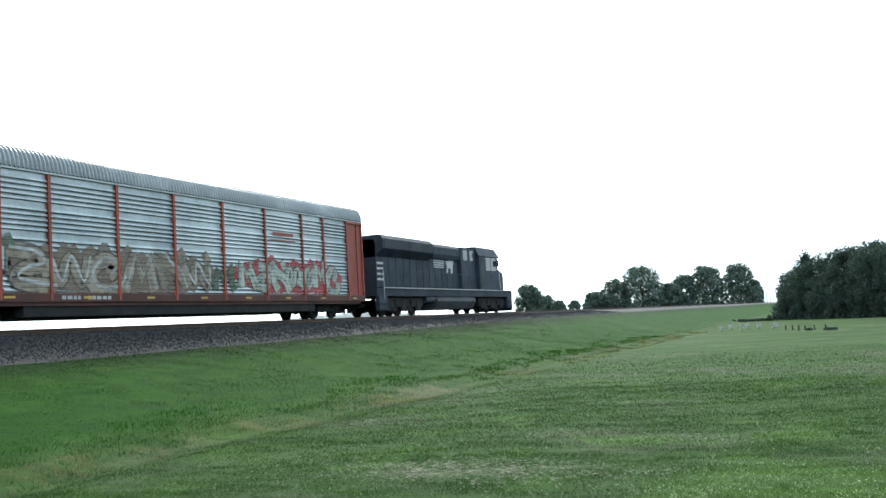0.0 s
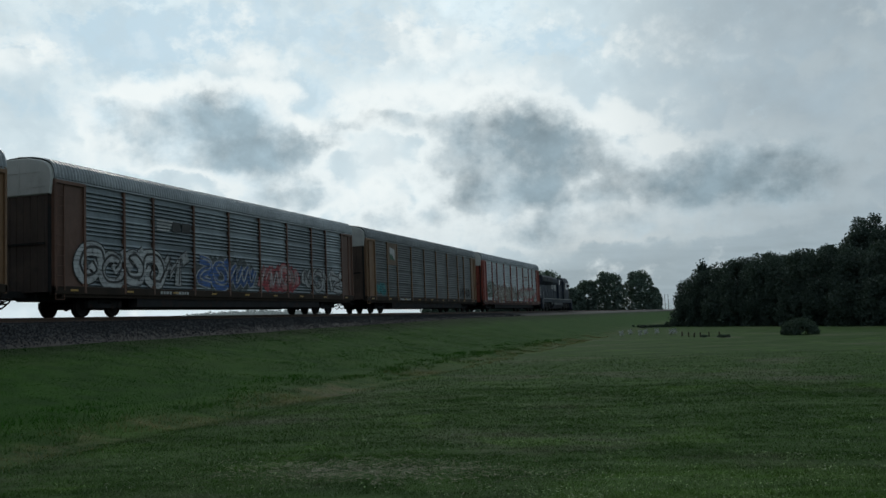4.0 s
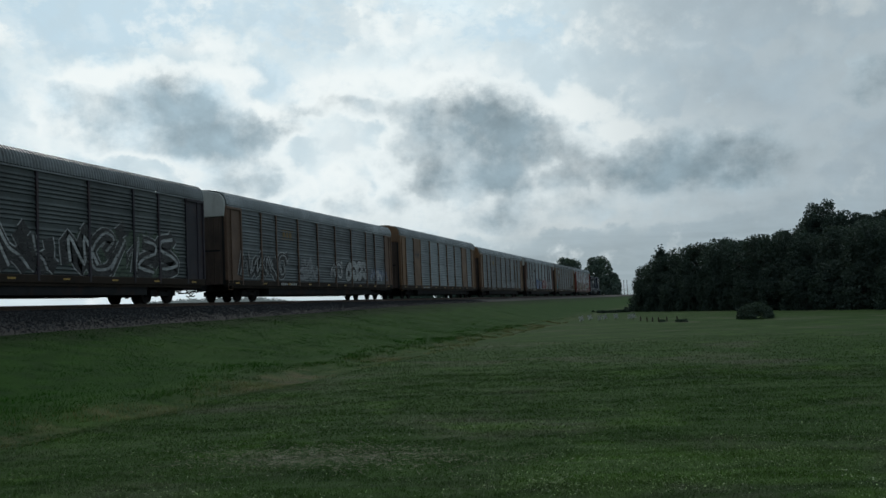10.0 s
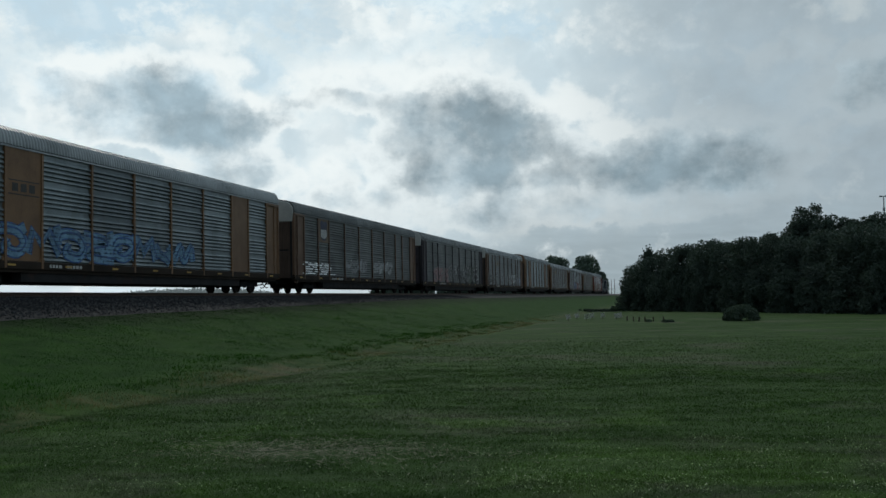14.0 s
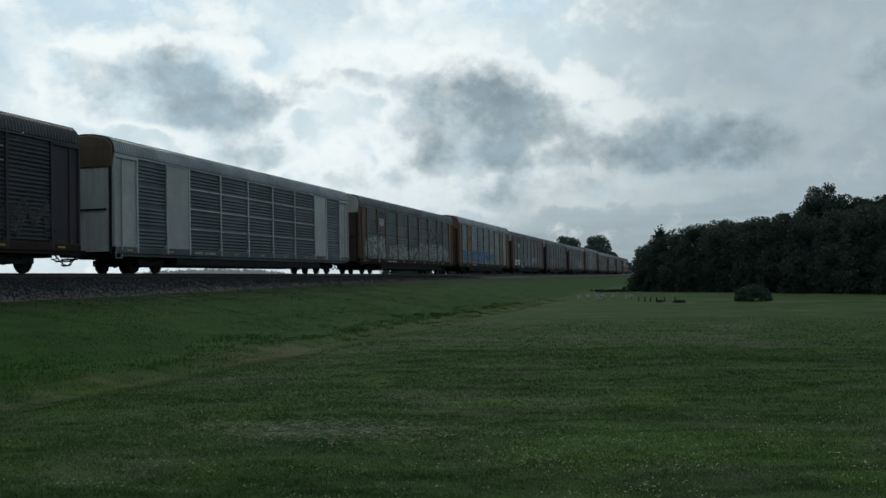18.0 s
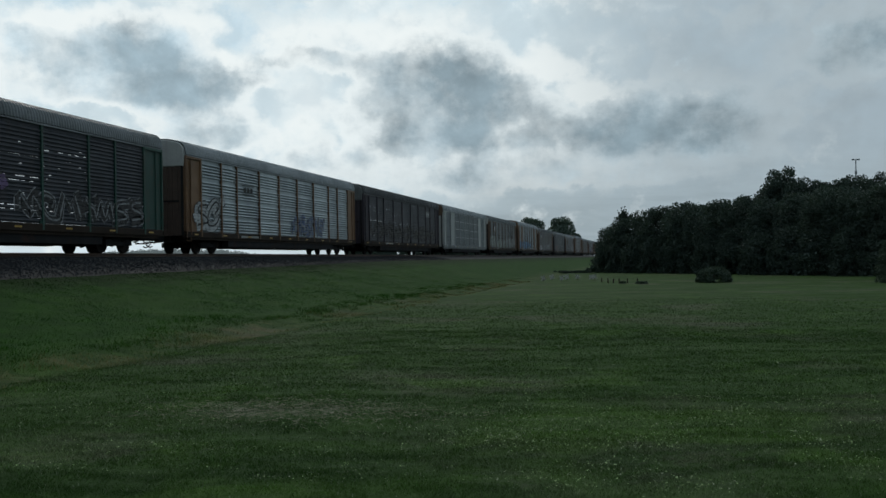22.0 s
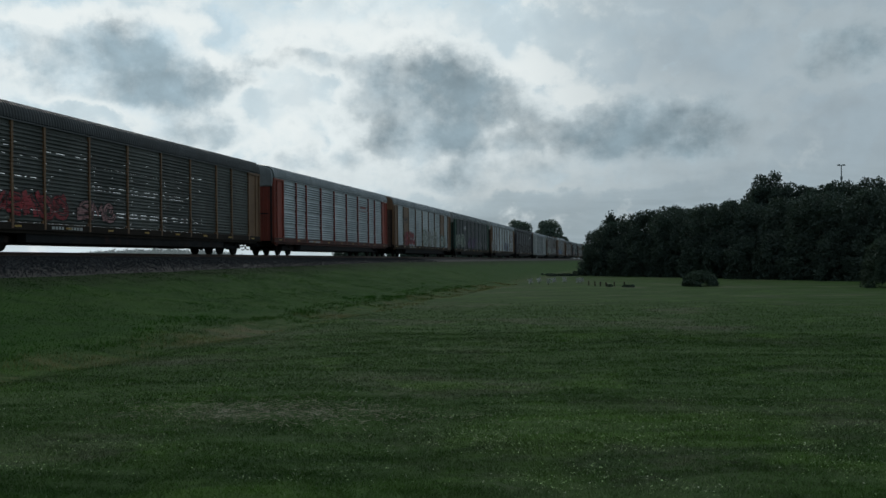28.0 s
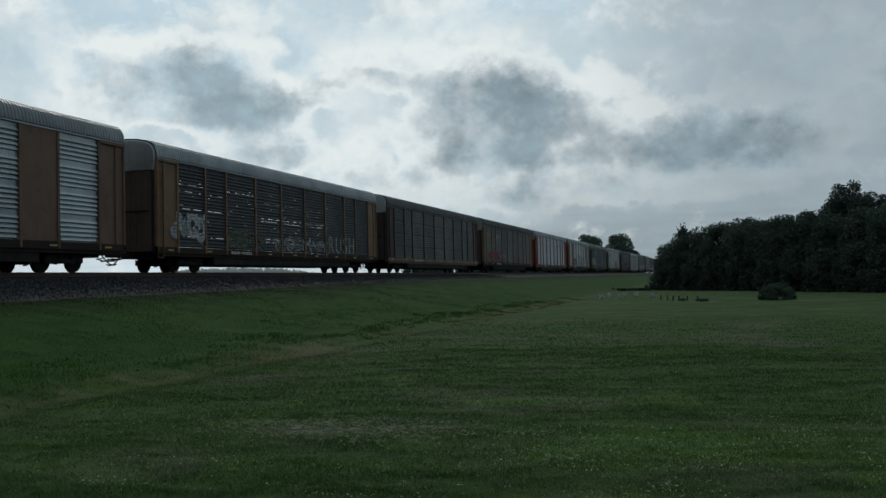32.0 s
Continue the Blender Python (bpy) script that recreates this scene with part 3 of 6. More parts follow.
def ground_z(x, y):
    toe = bank_top(y)
    if x >= 15.6:
        z = 0.0
    elif x >= 14.0:                       # shallow ditch
        z = -0.10 * math.sin(math.pi * (15.6 - x) / 1.6) + 0.06 * (15.6 - x)
    elif x >= 4.6:
        u = (14.0 - x) / 9.4
        z = 0.1 + (toe - 0.1) * (u * u * (3 - 2 * u) * 0.55 + u * 0.45)
    elif x >= -5.0:
        z = toe + 0.05
    else:
        z = (toe + 0.05) * max(0.0, 1 - (-5.0 - x) / 12.0)
    if abs(x) < 90 and -20 < y < 150 and x > 4.6:
        z += 0.035 * noise.noise((x * 0.35, y * 0.35, 0)) + 0.015 * noise.noise((x * 1.3, y * 1.3, 5))
    return z


def build_ground():
    xs = sorted(set([-3000, -1500, -800, -400, -200, -100, -60, -40, -25, -17, -11, -5.2, -2, 2, 4.4] + [4.6 + 0.45 * i for i in range(25)]
                    + [16 + 0.5 * i for i in range(60)] + [46 + 3 * i for i in range(12)] + [90, 120, 200, 400, 800, 1500, 3000]))
    ys = sorted(set([-3000, -1500, -800, -400, -200, -100, -50, -20] + [-10 + 0.6 * i for i in range(130)] + [68 + 2 * i for i in range(35)]
                    + [140, 160, 200, 300, 500, 800, 1500, 3000, 4500]))
    g = Geo()
    g.v = [(x, y, ground_z(x, y)) for y in ys for x in xs]
    n = len(xs)
    g.f = [(j * n + i, j * n + i + 1, (j + 1) * n + i + 1, (j + 1) * n + i) for j in range(len(ys) - 1) for i in range(n - 1)]
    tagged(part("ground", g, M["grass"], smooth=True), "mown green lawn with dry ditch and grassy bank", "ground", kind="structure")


def build_track():
    top = RAIL - 0.19
    ys = [-700] + [-20 + 4 * i for i in range(45)] + [300, 600, 1200, 2600]
    rings = []
    for y in ys:
        t = bank_top(y)
        rings.append([(5.1 - 0.4 * (t - 1.28), y, t - 0.08), (4.4, y, t + 0.12), (1.95, y, top - 0.03), (1.2, y, top), (-1.2, y, top), (-1.95, y, top - 0.03), (-5.1, y, t - 0.15)])
    bed = Geo().loft(rings, closed=False)
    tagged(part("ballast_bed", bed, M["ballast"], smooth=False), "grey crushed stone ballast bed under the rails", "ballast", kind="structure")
    track = tagged(new("railway_track"), "steel rails on dark wooden ties over ballast", "railway track", kind="structure")
    prof = [(-0.07, 0), (0.07, 0), (0.07, 0.02), (0.012, 0.04), (0.012, 0.12), (0.036, 0.135), (0.036, 0.175), (-0.036, 0.175), (-0.036, 0.135), (-0.012, 0.12), (-0.012, 0.04), (-0.07, 0.02)]
    for x in (-0.753, 0.753):
        r = Geo().along_y([(px + x, pz + RAIL - 0.175) for px, pz in prof], -700, 2600)
        part("rail", r, M["rail"], track)
    tie = Geo().box(-1.3, 1.3, -0.11, 0.11, -0.15, 0.0).mesh("tie")
    for i in range(160):
        put_mesh("tie", tie, M["tie"], track, pose(random.uniform(-0.04, 0.04), 8 + 0.51 * i, RAIL - 0.178, 0, 0, random.uniform(-0.8, 0.8)))
    # loose stones on the near shoulder
    rng = np.random.default_rng(3)
    n = 30000
    y = 12 + 75 * rng.random(n) ** 1.6
    u = rng.random(n)
    x = 1.3 + u * 3.6
    toe = np.array([bank_top(v) for v in y])
    z = np.where(x < 1.95, top - 0.02, top - 0.03 + (x - 1.95) / 2.45 * (toe + 0.12 - top + 0.03))
    z = np.where(x > 4.4, toe + 0.12 - (x - 4.4) / 0.6 * 0.2, z)
    size = 0.016 + 0.034 * rng.random(n)
    base = np.array([(1, 0, 0), (-1, 0, 0), (0, 1, 0), (0, -1, 0), (0, 0, 1), (0, 0, -1)], float)
    tri = np.array([(0, 2, 4), (2, 1, 4), (1, 3, 4), (3, 0, 4), (2, 0, 5), (1, 2, 5), (3, 1, 5), (0, 3, 5)])
    v = base[None] * (0.7 + 0.6 * rng.random((n, 6, 1))) + rng.normal(0, 0.18, (n, 6, 3))
    v = v * size[:, None, None] + np.stack([x, y, z], 1)[:, None]
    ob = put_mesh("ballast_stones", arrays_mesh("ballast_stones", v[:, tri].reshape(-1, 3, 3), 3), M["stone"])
    tagged(ob, "loose grey crushed stones on the ballast shoulder", "ballast", kind="stuff")


def build_grass():
    rng = np.random.default_rng(8)
    blades = []
    for r0, r1, dens, w, h in ((5.6, 8, 9000, 0.0022, 0.030), (8, 12, 5200, 0.0030, 0.032), (12, 22, 1700, 0.0055, 0.034), (22, 38, 420, 0.010, 0.036)):
        a0, a1 = radians(-20), radians(58)
        n = int(0.5 * (r1 * r1 - r0 * r0) * (a1 - a0) * dens)
        r = np.sqrt(r0 * r0 + (r1 * r1 - r0 * r0) * rng.random(n))
        a = a0 + (a1 - a0) * rng.random(n)
        x, y = EYE[0] - r * np.sin(a), r * np.cos(a)
        keep = (x > 14.3 + 0.8 * rng.random(n)) & (rng.random(n) < np.clip((39.0 - r) / 20.0, 0.0, 1.0))
        x, y = x[keep], y[keep]
        # ridges left by the mower, and clumps; thin on the bare patch
        tuft = np.array([0.45 * noise.noise((p * 0.45, q * 2.3, 3)) + 0.6 * noise.noise((p * 2.6, q * 5.0, 8)) + 0.5 * noise.noise((p * 9.0, q * 11.0, 4)) for p, q in zip(x, y)])
        bare = np.exp(-((x - 20.2) / 1.3) ** 2 - ((y - 9.7) / 0.5) ** 2)
        keep = rng.random(len(x)) < np.clip(0.62 + 0.6 * tuft, 0.15, 1.0) * (1 - 0.55 * bare)
        x, y, tuft = x[keep], y[keep], np.clip(tuft[keep], -0.5, 0.8)
        n = len(x)
        z = np.array([ground_z(p, q) for p, q in zip(x, y)]) - 0.004
        ang = rng.random(n) * 6.283
        tall = h * (0.55 + 0.7 * rng.random(n) ** 2) * (1 + 0.6 * tuft)
        lean = rng.normal(0, 0.55, (n, 2)) * tall[:, None]
        u = np.stack([np.cos(ang), np.sin(ang), np.zeros(n)], 1) * (w * (0.6 + 0.8 * rng.random(n)))[:, None]
        foot = np.stack([x, y, z], 1)
        tip = np.stack([x + lean[:, 0], y + lean[:, 1], z + tall], 1)
        blades.append(np.stack([foot - u, foot + u, tip], 1))
    ob = put_mesh("grass", arrays_mesh("grass", np.concatenate(blades), 3), M["blade"])
    tagged(ob, "short green lawn grass with clumpy blades", "grass", kind="stuff")
    # longer even grass on the bank
    n = 200000
    y = 6 + 75 * rng.random(n) ** 1.9
    x = 5.0 + 9.6 * rng.random(n)
    z = np.array([ground_z(p, q) for p, q in zip(x, y)]) - 0.01
    soft = np.array([noise.noise((p * 0.5, q * 0.4, 6)) + 0.5 * noise.noise((p * 2.0, q * 1.6, 2)) for p, q in zip(x, y)])
    tall = (0.018 + 0.03 * rng.random(n) ** 2) * (1 + 0.6 * soft) * np.clip((85 - y) / 45, 0.1, 1)
    ang, w = rng.random(n) * 6.283, 0.004 + 0.00022 * y
    lean = rng.normal(0, 0.5, (n, 2)) * tall[:, None]
    u = np.stack([np.cos(ang) * w, np.sin(ang) * w, np.zeros(n)], 1)
    foot = np.stack([x, y, z], 1)
    tip = np.stack([x + lean[:, 0], y + lean[:, 1], z + tall], 1)
    ob = put_mesh("bank_grass", arrays_mesh("bank_grass", np.stack([foot - u, foot + u, tip], 1), 3), M["bank"])
    tagged(ob, "longer even green grass on the railway bank", "grass", kind="stuff")
    # clover in patches of the lawn; palest leaves are painted sun glints
    n = 300000
    x, y = 17.0 + 14.0 * rng.random(n), 6.5 + 11.0 * rng.random(n) ** 1.3
    near = 0.0
    for x0, y0, rx, ry, k in ((24.8, 9.0, 1.9, 1.3, 0.7), (21.7, 12.2, 0.8, 0.6, 0.6), (26.6, 10.6, 1.2, 0.7, 0.6), (22.6, 8.6, 1.0, 0.5, 0.4), (19.0, 11.6, 0.7, 0.5, 0.5), (27.6, 8.6, 1.0, 0.8, 0.5)):
        near = near + k * np.exp(-((x - x0) / rx) ** 2 - ((y - y0) / ry) ** 2)
    patch = np.array([noise.noise((p * 0.9, q * 1.5, 12)) + 0.6 * noise.noise((p * 3.5, q * 4.5, 15)) for p, q in zip(x, y)])
    keep = rng.random(n) < np.clip(near * (0.5 + 1.2 * patch) + 0.14 * (patch > 0.2), 0.015, 0.8)
    x, y = x[keep], y[keep]
    n = len(x)
    z = np.array([ground_z(p, q) for p, q in zip(x, y)]) + 0.028 + 0.026 * rng.random(n)
    ang, size = rng.random(n) * 6.283, 0.004 + 0.007 * rng.random(n) ** 2
    u = np.stack([np.cos(ang), np.sin(ang), rng.normal(0, 0.3, n)], 1) * size[:, None]
    v = np.stack([-np.sin(ang), np.cos(ang), rng.normal(0, 0.3, n)], 1) * size[:, None] * 0.7
    c = np.stack([x, y, z], 1)
    ob = put_mesh("clover", arrays_mesh("clover", np.stack([c - u, c - v, c + u, c + v], 1), 4), M["clover"])
    tagged(ob, "small bright clover leaves in patches on the lawn", "clover", kind="stuff")
    # pale dead stems lying on the bare patch
    n = 1500
    x, y = 20.3 + rng.normal(0, 0.95, n), 9.7 + rng.normal(0, 0.42, n)
    z = np.array([ground_z(p, q) for p, q in zip(x, y)]) + 0.012 * rng.random(n)
    ang, ln = rng.normal(0, 0.9, n), 0.02 + 0.05 * rng.random(n)
    u = np.stack([np.cos(ang) * ln, np.sin(ang) * ln, 0.2 * rng.normal(0, 1, n) * ln], 1)
    v = np.stack([-np.sin(ang), np.cos(ang), np.full(n, 0.6)], 1) * 0.0022
    c = np.stack([x, y, z + 0.008], 1)
    ob = put_mesh("dead_stems", arrays_mesh("dead_stems", np.stack([c - u, c - v, c + u, c + v], 1), 4), M["straw"])
    tagged(ob, "pale dead grass stems lying on thin turf", "grass", kind="stuff")
    # tall dry stalks along the ditch
    n = 16000
    y = 7 + 60 * rng.random(n) ** 1.3
    x = 14.6 + rng.normal(0, 0.45, n)
    keep = np.array([noise.noise((a * 0.6, b * 0.45, 9)) > 0.02 for a, b in zip(x, y)])
    x, y = x[keep], y[keep]
    n = len(x)
    z = np.array([ground_z(a, b) for a, b in zip(x, y)])
    hh = 0.03 + 0.07 * rng.random(n) ** 2
    ang = rng.random(n) * 6.283
    w = 0.003 + y * 0.00022
    lean = rng.normal(0, 0.4, (n, 2)) * hh[:, None]
    b0 = np.stack([x - np.cos(ang) * w, y - np.sin(ang) * w, z - 0.01], 1)
    b1 = np.stack([x + np.cos(ang) * w, y + np.sin(ang) * w, z - 0.01], 1)
    tip = np.stack([x + lean[:, 0], y + lean[:, 1], z + hh], 1)
    ob = put_mesh("dry_grass", arrays_mesh("dry_grass", np.stack([b0, b1, tip], 1), 3), M["dry"])
    tagged(ob, "tall straw-coloured dry grass along the ditch", "grass", kind="stuff")
    # rank green tufts on the lip of the ditch
    tufts = []
    for i in range(340):
        y0 = 7 + 50 * rng.random() ** 1.2
        x0 = 13.7 + rng.normal(0, 0.55) + 0.5 * math.sin(y0 * 0.8)
        k = 26
        ang, hh = rng.random(k) * 6.283, (0.035 + 0.075 * rng.random(k)) * (0.6 + 0.8 * rng.random())
        px, py = x0 + rng.normal(0, 0.13, k), y0 + rng.normal(0, 0.16, k)
        w = 0.006 + y0 * 0.00025
        z = ground_z(x0, y0) - 0.01
        lean = rng.normal(0, 0.5, (k, 2)) * hh[:, None]
        b0 = np.stack([px - np.cos(ang) * w, py - np.sin(ang) * w, np.full(k, z)], 1)
        b1 = np.stack([px + np.cos(ang) * w, py + np.sin(ang) * w, np.full(k, z)], 1)
        tufts.append(np.stack([b0, b1, np.stack([px + lean[:, 0], py + lean[:, 1], z + hh], 1)], 1))
    ob = put_mesh("ditch_grass", arrays_mesh("ditch_grass", np.concatenate(tufts), 3), M["tuft"])
    tagged(ob, "rank green grass tufts on the ditch lip", "grass", kind="stuff")


build_ground()
build_track()
build_grass()


# ---------------------------------------------------------------- trees
def crown_mesh(name, seed, blobs, n, leaf):
    """Leaf clumps scattered on and in a heap of blobs (cx, cy, cz, r)."""
    rng = np.random.default_rng(seed)
    b = np.array(blobs, float)
    pick = rng.choice(len(b), n, p=b[:, 3] ** 2 / (b[:, 3] ** 2).sum())
    d = rng.normal(size=(n, 3))
    d /= np.linalg.norm(d, axis=1)[:, None]
    rad = b[pick, 3] * (0.55 + 0.5 * rng.random(n) ** 0.6)
    c = b[pick, :3] + d * rad[:, None] * np.array([1, 1, 0.85])
    u = rng.normal(size=(n, 3))
    u /= np.linalg.norm(u, axis=1)[:, None]
    w = np.cross(u, rng.normal(size=(n, 3)))
    w /= np.linalg.norm(w, axis=1)[:, None]
    s = leaf * (0.5 + rng.random(n))[:, None]
    quad = np.stack([c - u * s, c - w * s * 0.55, c + u * s, c + w * s * 0.55], 1)
    return arrays_mesh(name, quad, 4)


def tree_blobs(seed, h, r, base, n=190):
    rng = random.Random(seed)
    out = []
    for i in range(n):
        t = rng.random()
        z = base + (h - base) * (0.06 + 0.88 * t)
        env = r * math.sin(math.pi * min(0.95, 0.25 + 0.7 * t)) ** 0.5
        a = rng.random() * 6.283
        q = env * rng.random() ** 0.4 * 0.9
        out.append((q * math.cos(a), q * math.sin(a), z, r * rng.uniform(0.14, 0.27)))
    return out


def trunk_geo(seed, h, r, base):
    rng = random.Random(seed)
    g = Geo().tube((0, 0, -0.2), (0.1, 0, base + (h - base) * 0.55), 0.035 * h * 0.7, 8, 0.012 * h)
    for i in range(7):
        a, z = rng.random() * 6.283, base + (h - base) * rng.uniform(0.0, 0.5)
        q = r * rng.uniform(0.5, 0.8)
        g.tube((0.03, 0, z), (q * math.cos(a), q * math.sin(a), z + (h - base) * rng.uniform(0.15, 0.35)), 0.013 * h, 6, 0.004 * h)
    return g


def tree_kind(seed, h, r, base, leaves, leaf, mat, label, category="tree", group=""):
    t = tagged(new("tree"), label, category, group)
    part("trunk", trunk_geo(seed, h, r, base), M["bark"], t)
    put_mesh("crown", crown_mesh("crown", seed, tree_blobs(seed, h, r, base), leaves, leaf), mat, t)
    return t


def build_trees():
    # wood edge: a dense dark wall of broadleaf trees and scrub, taller behind
    lab = "dark dense broadleaf tree at the wood edge"
    low = [tree_kind(20 + i, h, r, -0.6, 17000, 0.09, M["leaf"], lab, group="trees of the wood") for i, (h, r) in enumerate(((5.3, 2.3), (6.3, 2.6), (6.7, 2.8), (6.9, 2.9), (6.4, 2.9)))]
    tall = [tree_kind(40 + i, h, r, 0.5, 15000, 0.095, M["leaf"], "tall dark broadleaf tree above the wood edge", group="trees of the wood") for i, (h, r) in enumerate(((9.6, 2.6), (8.2, 2.0), (8.4, 2.4)))]
    scrub = [tree_kind(70 + i, 3.4 + 0.4 * i, 2.1, -0.8, 11000, 0.085, M["leaf"], "low dark scrub tree at the wood edge", group="trees of the wood") for i in range(2)]
    rng = random.Random(5)
    first = {}

    def place(src, x, y):
        m = pose(x, y, ground_z(x, y), 0, 0, rng.uniform(0, 360))
        if src not in first:
            first[src] = True
            src.matrix_basis = m
        else:
            copy_thing(src, m)

    for i in range(19):
        u = i / 18.0
        x, y = 19.5 + 31.5 * u, 100.5 - 46.0 * u
        place(low[min(i, 1) if i < 3 else (2, 3, 4)[i % 3]], x + 0.6 + rng.uniform(-0.3, 0.3), y + 0.6 + rng.uniform(-0.5, 0.5))
        place(scrub[i % 2], x - 0.1 + rng.uniform(-0.3, 0.3), y - 0.9 + rng.uniform(-0.3, 0.3))
        if i > 2:
            place(low[(3, 2, 4)[i % 3]], x + 3.6 + rng.uniform(-0.6, 0.6), y + 3.2 + rng.uniform(-0.6, 0.6))
    for kind, x, y in ((0, 35.7, 86.2), (2, 36.6, 84.6), (1, 34.8, 86.0), (1, 38.6, 84.6), (1, 40.3, 84.0), (2, 41.4, 83.6), (2, 43.0, 82.0), (1, 45.4, 79.5), (0, 48.0, 76.5), (2, 50.2, 72.0), (1, 52.0, 68.0), (2, 53.5, 64.0)):
        place(tall[kind], x, y)
    # spiky sapling over the end of the wood
    sap = tagged(new("tree"), "thin spiky sapling rising over the wood edge", "tree")
    part("trunk", Geo().tube((0, 0, -0.2), (0, 0, 5.6), 0.08, 8, 0.02), M["bark"], sap)
    blobs = []
    for k in range(9):
        a, lean = k * 2.4, 0.15 + 0.11 * k
        for j in range(6):
            q = j / 5.0
            blobs.append((lean * q * math.cos(a), lean * q * math.sin(a), 5.1 + (1.55 - 0.1 * k) * q, 0.2 * (1.15 - q)))
    put_mesh("crown", crown_mesh("crown", 61, blobs, 3200, 0.11), M["leaf"], sap)
    sap.matrix_basis = pose(21.2, 99.0, 0.35)
    # row of trees far beyond the railway
    far_lab = "hazy broadleaf tree far beyond the railway"
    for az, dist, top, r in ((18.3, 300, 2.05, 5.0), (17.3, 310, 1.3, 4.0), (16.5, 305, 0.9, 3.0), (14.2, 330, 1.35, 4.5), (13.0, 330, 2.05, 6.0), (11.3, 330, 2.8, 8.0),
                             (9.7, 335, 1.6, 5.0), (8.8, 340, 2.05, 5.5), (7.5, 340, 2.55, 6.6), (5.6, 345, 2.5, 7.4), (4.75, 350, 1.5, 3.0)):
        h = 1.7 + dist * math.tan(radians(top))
        t = tree_kind(int(az * 10), h, r, h * 0.02, 6500, 0.42, M["leaf_hazed"], far_lab, group="row of far trees")
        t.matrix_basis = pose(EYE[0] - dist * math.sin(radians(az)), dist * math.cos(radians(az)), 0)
    con = tree_kind(99, 6.4, 2.6, 0.1, 2200, 0.33, M["leaf_hazed"], "small pointed conifer far beyond the railway")
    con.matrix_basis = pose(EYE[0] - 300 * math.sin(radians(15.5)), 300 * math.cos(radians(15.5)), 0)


def build_shrubs():
    rng = random.Random(2)
    for name, x, y, r, h, lab in (("shrub", 27.9, 58.4, 1.15, 1.05, "low rounded dark green shrub on the lawn"), ("shrub", 38.3, 54.6, 2.1, 3.1, "large dome-shaped clipped evergreen shrub")):
        blobs = []
        for i in range(150):
            t = rng.random()
            q = r * math.sqrt(max(0.0, 1 - t ** (2.0 if h < 2 else 2.6))) * 0.82
            a = rng.random() * 6.283
            blobs.append((q * math.cos(a), q * math.sin(a), 0.08 + (h - 0.3) * t, 0.2 if h < 2 else 0.3))
        s = tagged(new(name), lab, "shrub")
        put_mesh("crown", crown_mesh("shrub_crown", int(x * 7), blobs, 9000 if h < 2 else 26000, 0.05), M["conifer"], s)
        part("trunk", Geo().tube((0, 0, -0.1), (0, 0, h * 0.6), 0.07, 8, 0.03), M["bark"], s)
        s.matrix_basis = pose(x, y, ground_z(x, y))


build_trees()
build_shrubs()


# ---------------------------------------------------------------- the train
HALF, BAY = 13.2, [(-11.6, -9.3), (-9.3, -7.4), (-7.4, -4.43), (-4.43, -1.48), (-1.48, 1.48), (1.48, 4.43), (4.43, 7.4), (7.4, 9.3), (9.3, 11.6)]
POSTS = [-11.6, -9.3, -7.4, -4.43, -1.48, 1.48, 4.43, 7.4, 9.3, 11.6]
Z0, Z1 = 1.12, 4.93
PITCH = 28.6


def panel_profile():
    """Four groups of five louvre bars over deep gaps, with narrow plain bands between, as (x, z) from the bottom up."""
    pts, z = [(0.02, Z0)], Z0 + 0.02
    for band in range(4):
        for i in range(5):
            pts += [(0.02 if i == 0 else 0.0, z), (0.08, z + 0.012), (0.092, z + 0.03), (0.045, z + 0.112)]
            if i < 4:
                pts.append((0.0, z + 0.126))
            z += 0.16
        pts.append((0.02, z - 0.045))
        z += 0.145
    return pts + [(0.02, Z1)]


def shallow_profile():
    """The same groups with shallow pressed ribs."""
    pts, z = [(0.045, Z0)], Z0 + 0.02
    for band in range(4):
        for i in range(5):
            pts += [(0.045, z), (0.088, z + 0.02), (0.088, z + 0.045), (0.045, z + 0.13)]
            z += 0.16
        z += 0.145
    return pts + [(0.045, Z1)]


def panel_mesh(width, prof):
    g = Geo()
    back = [(-0.12, Z1), (-0.12, Z0)]
    g.along_y([(1.39 + x, z) for x, z in prof] + [(1.39 + x, z) for x, z in back], -width / 2, width / 2)
    return g.mesh("panel")


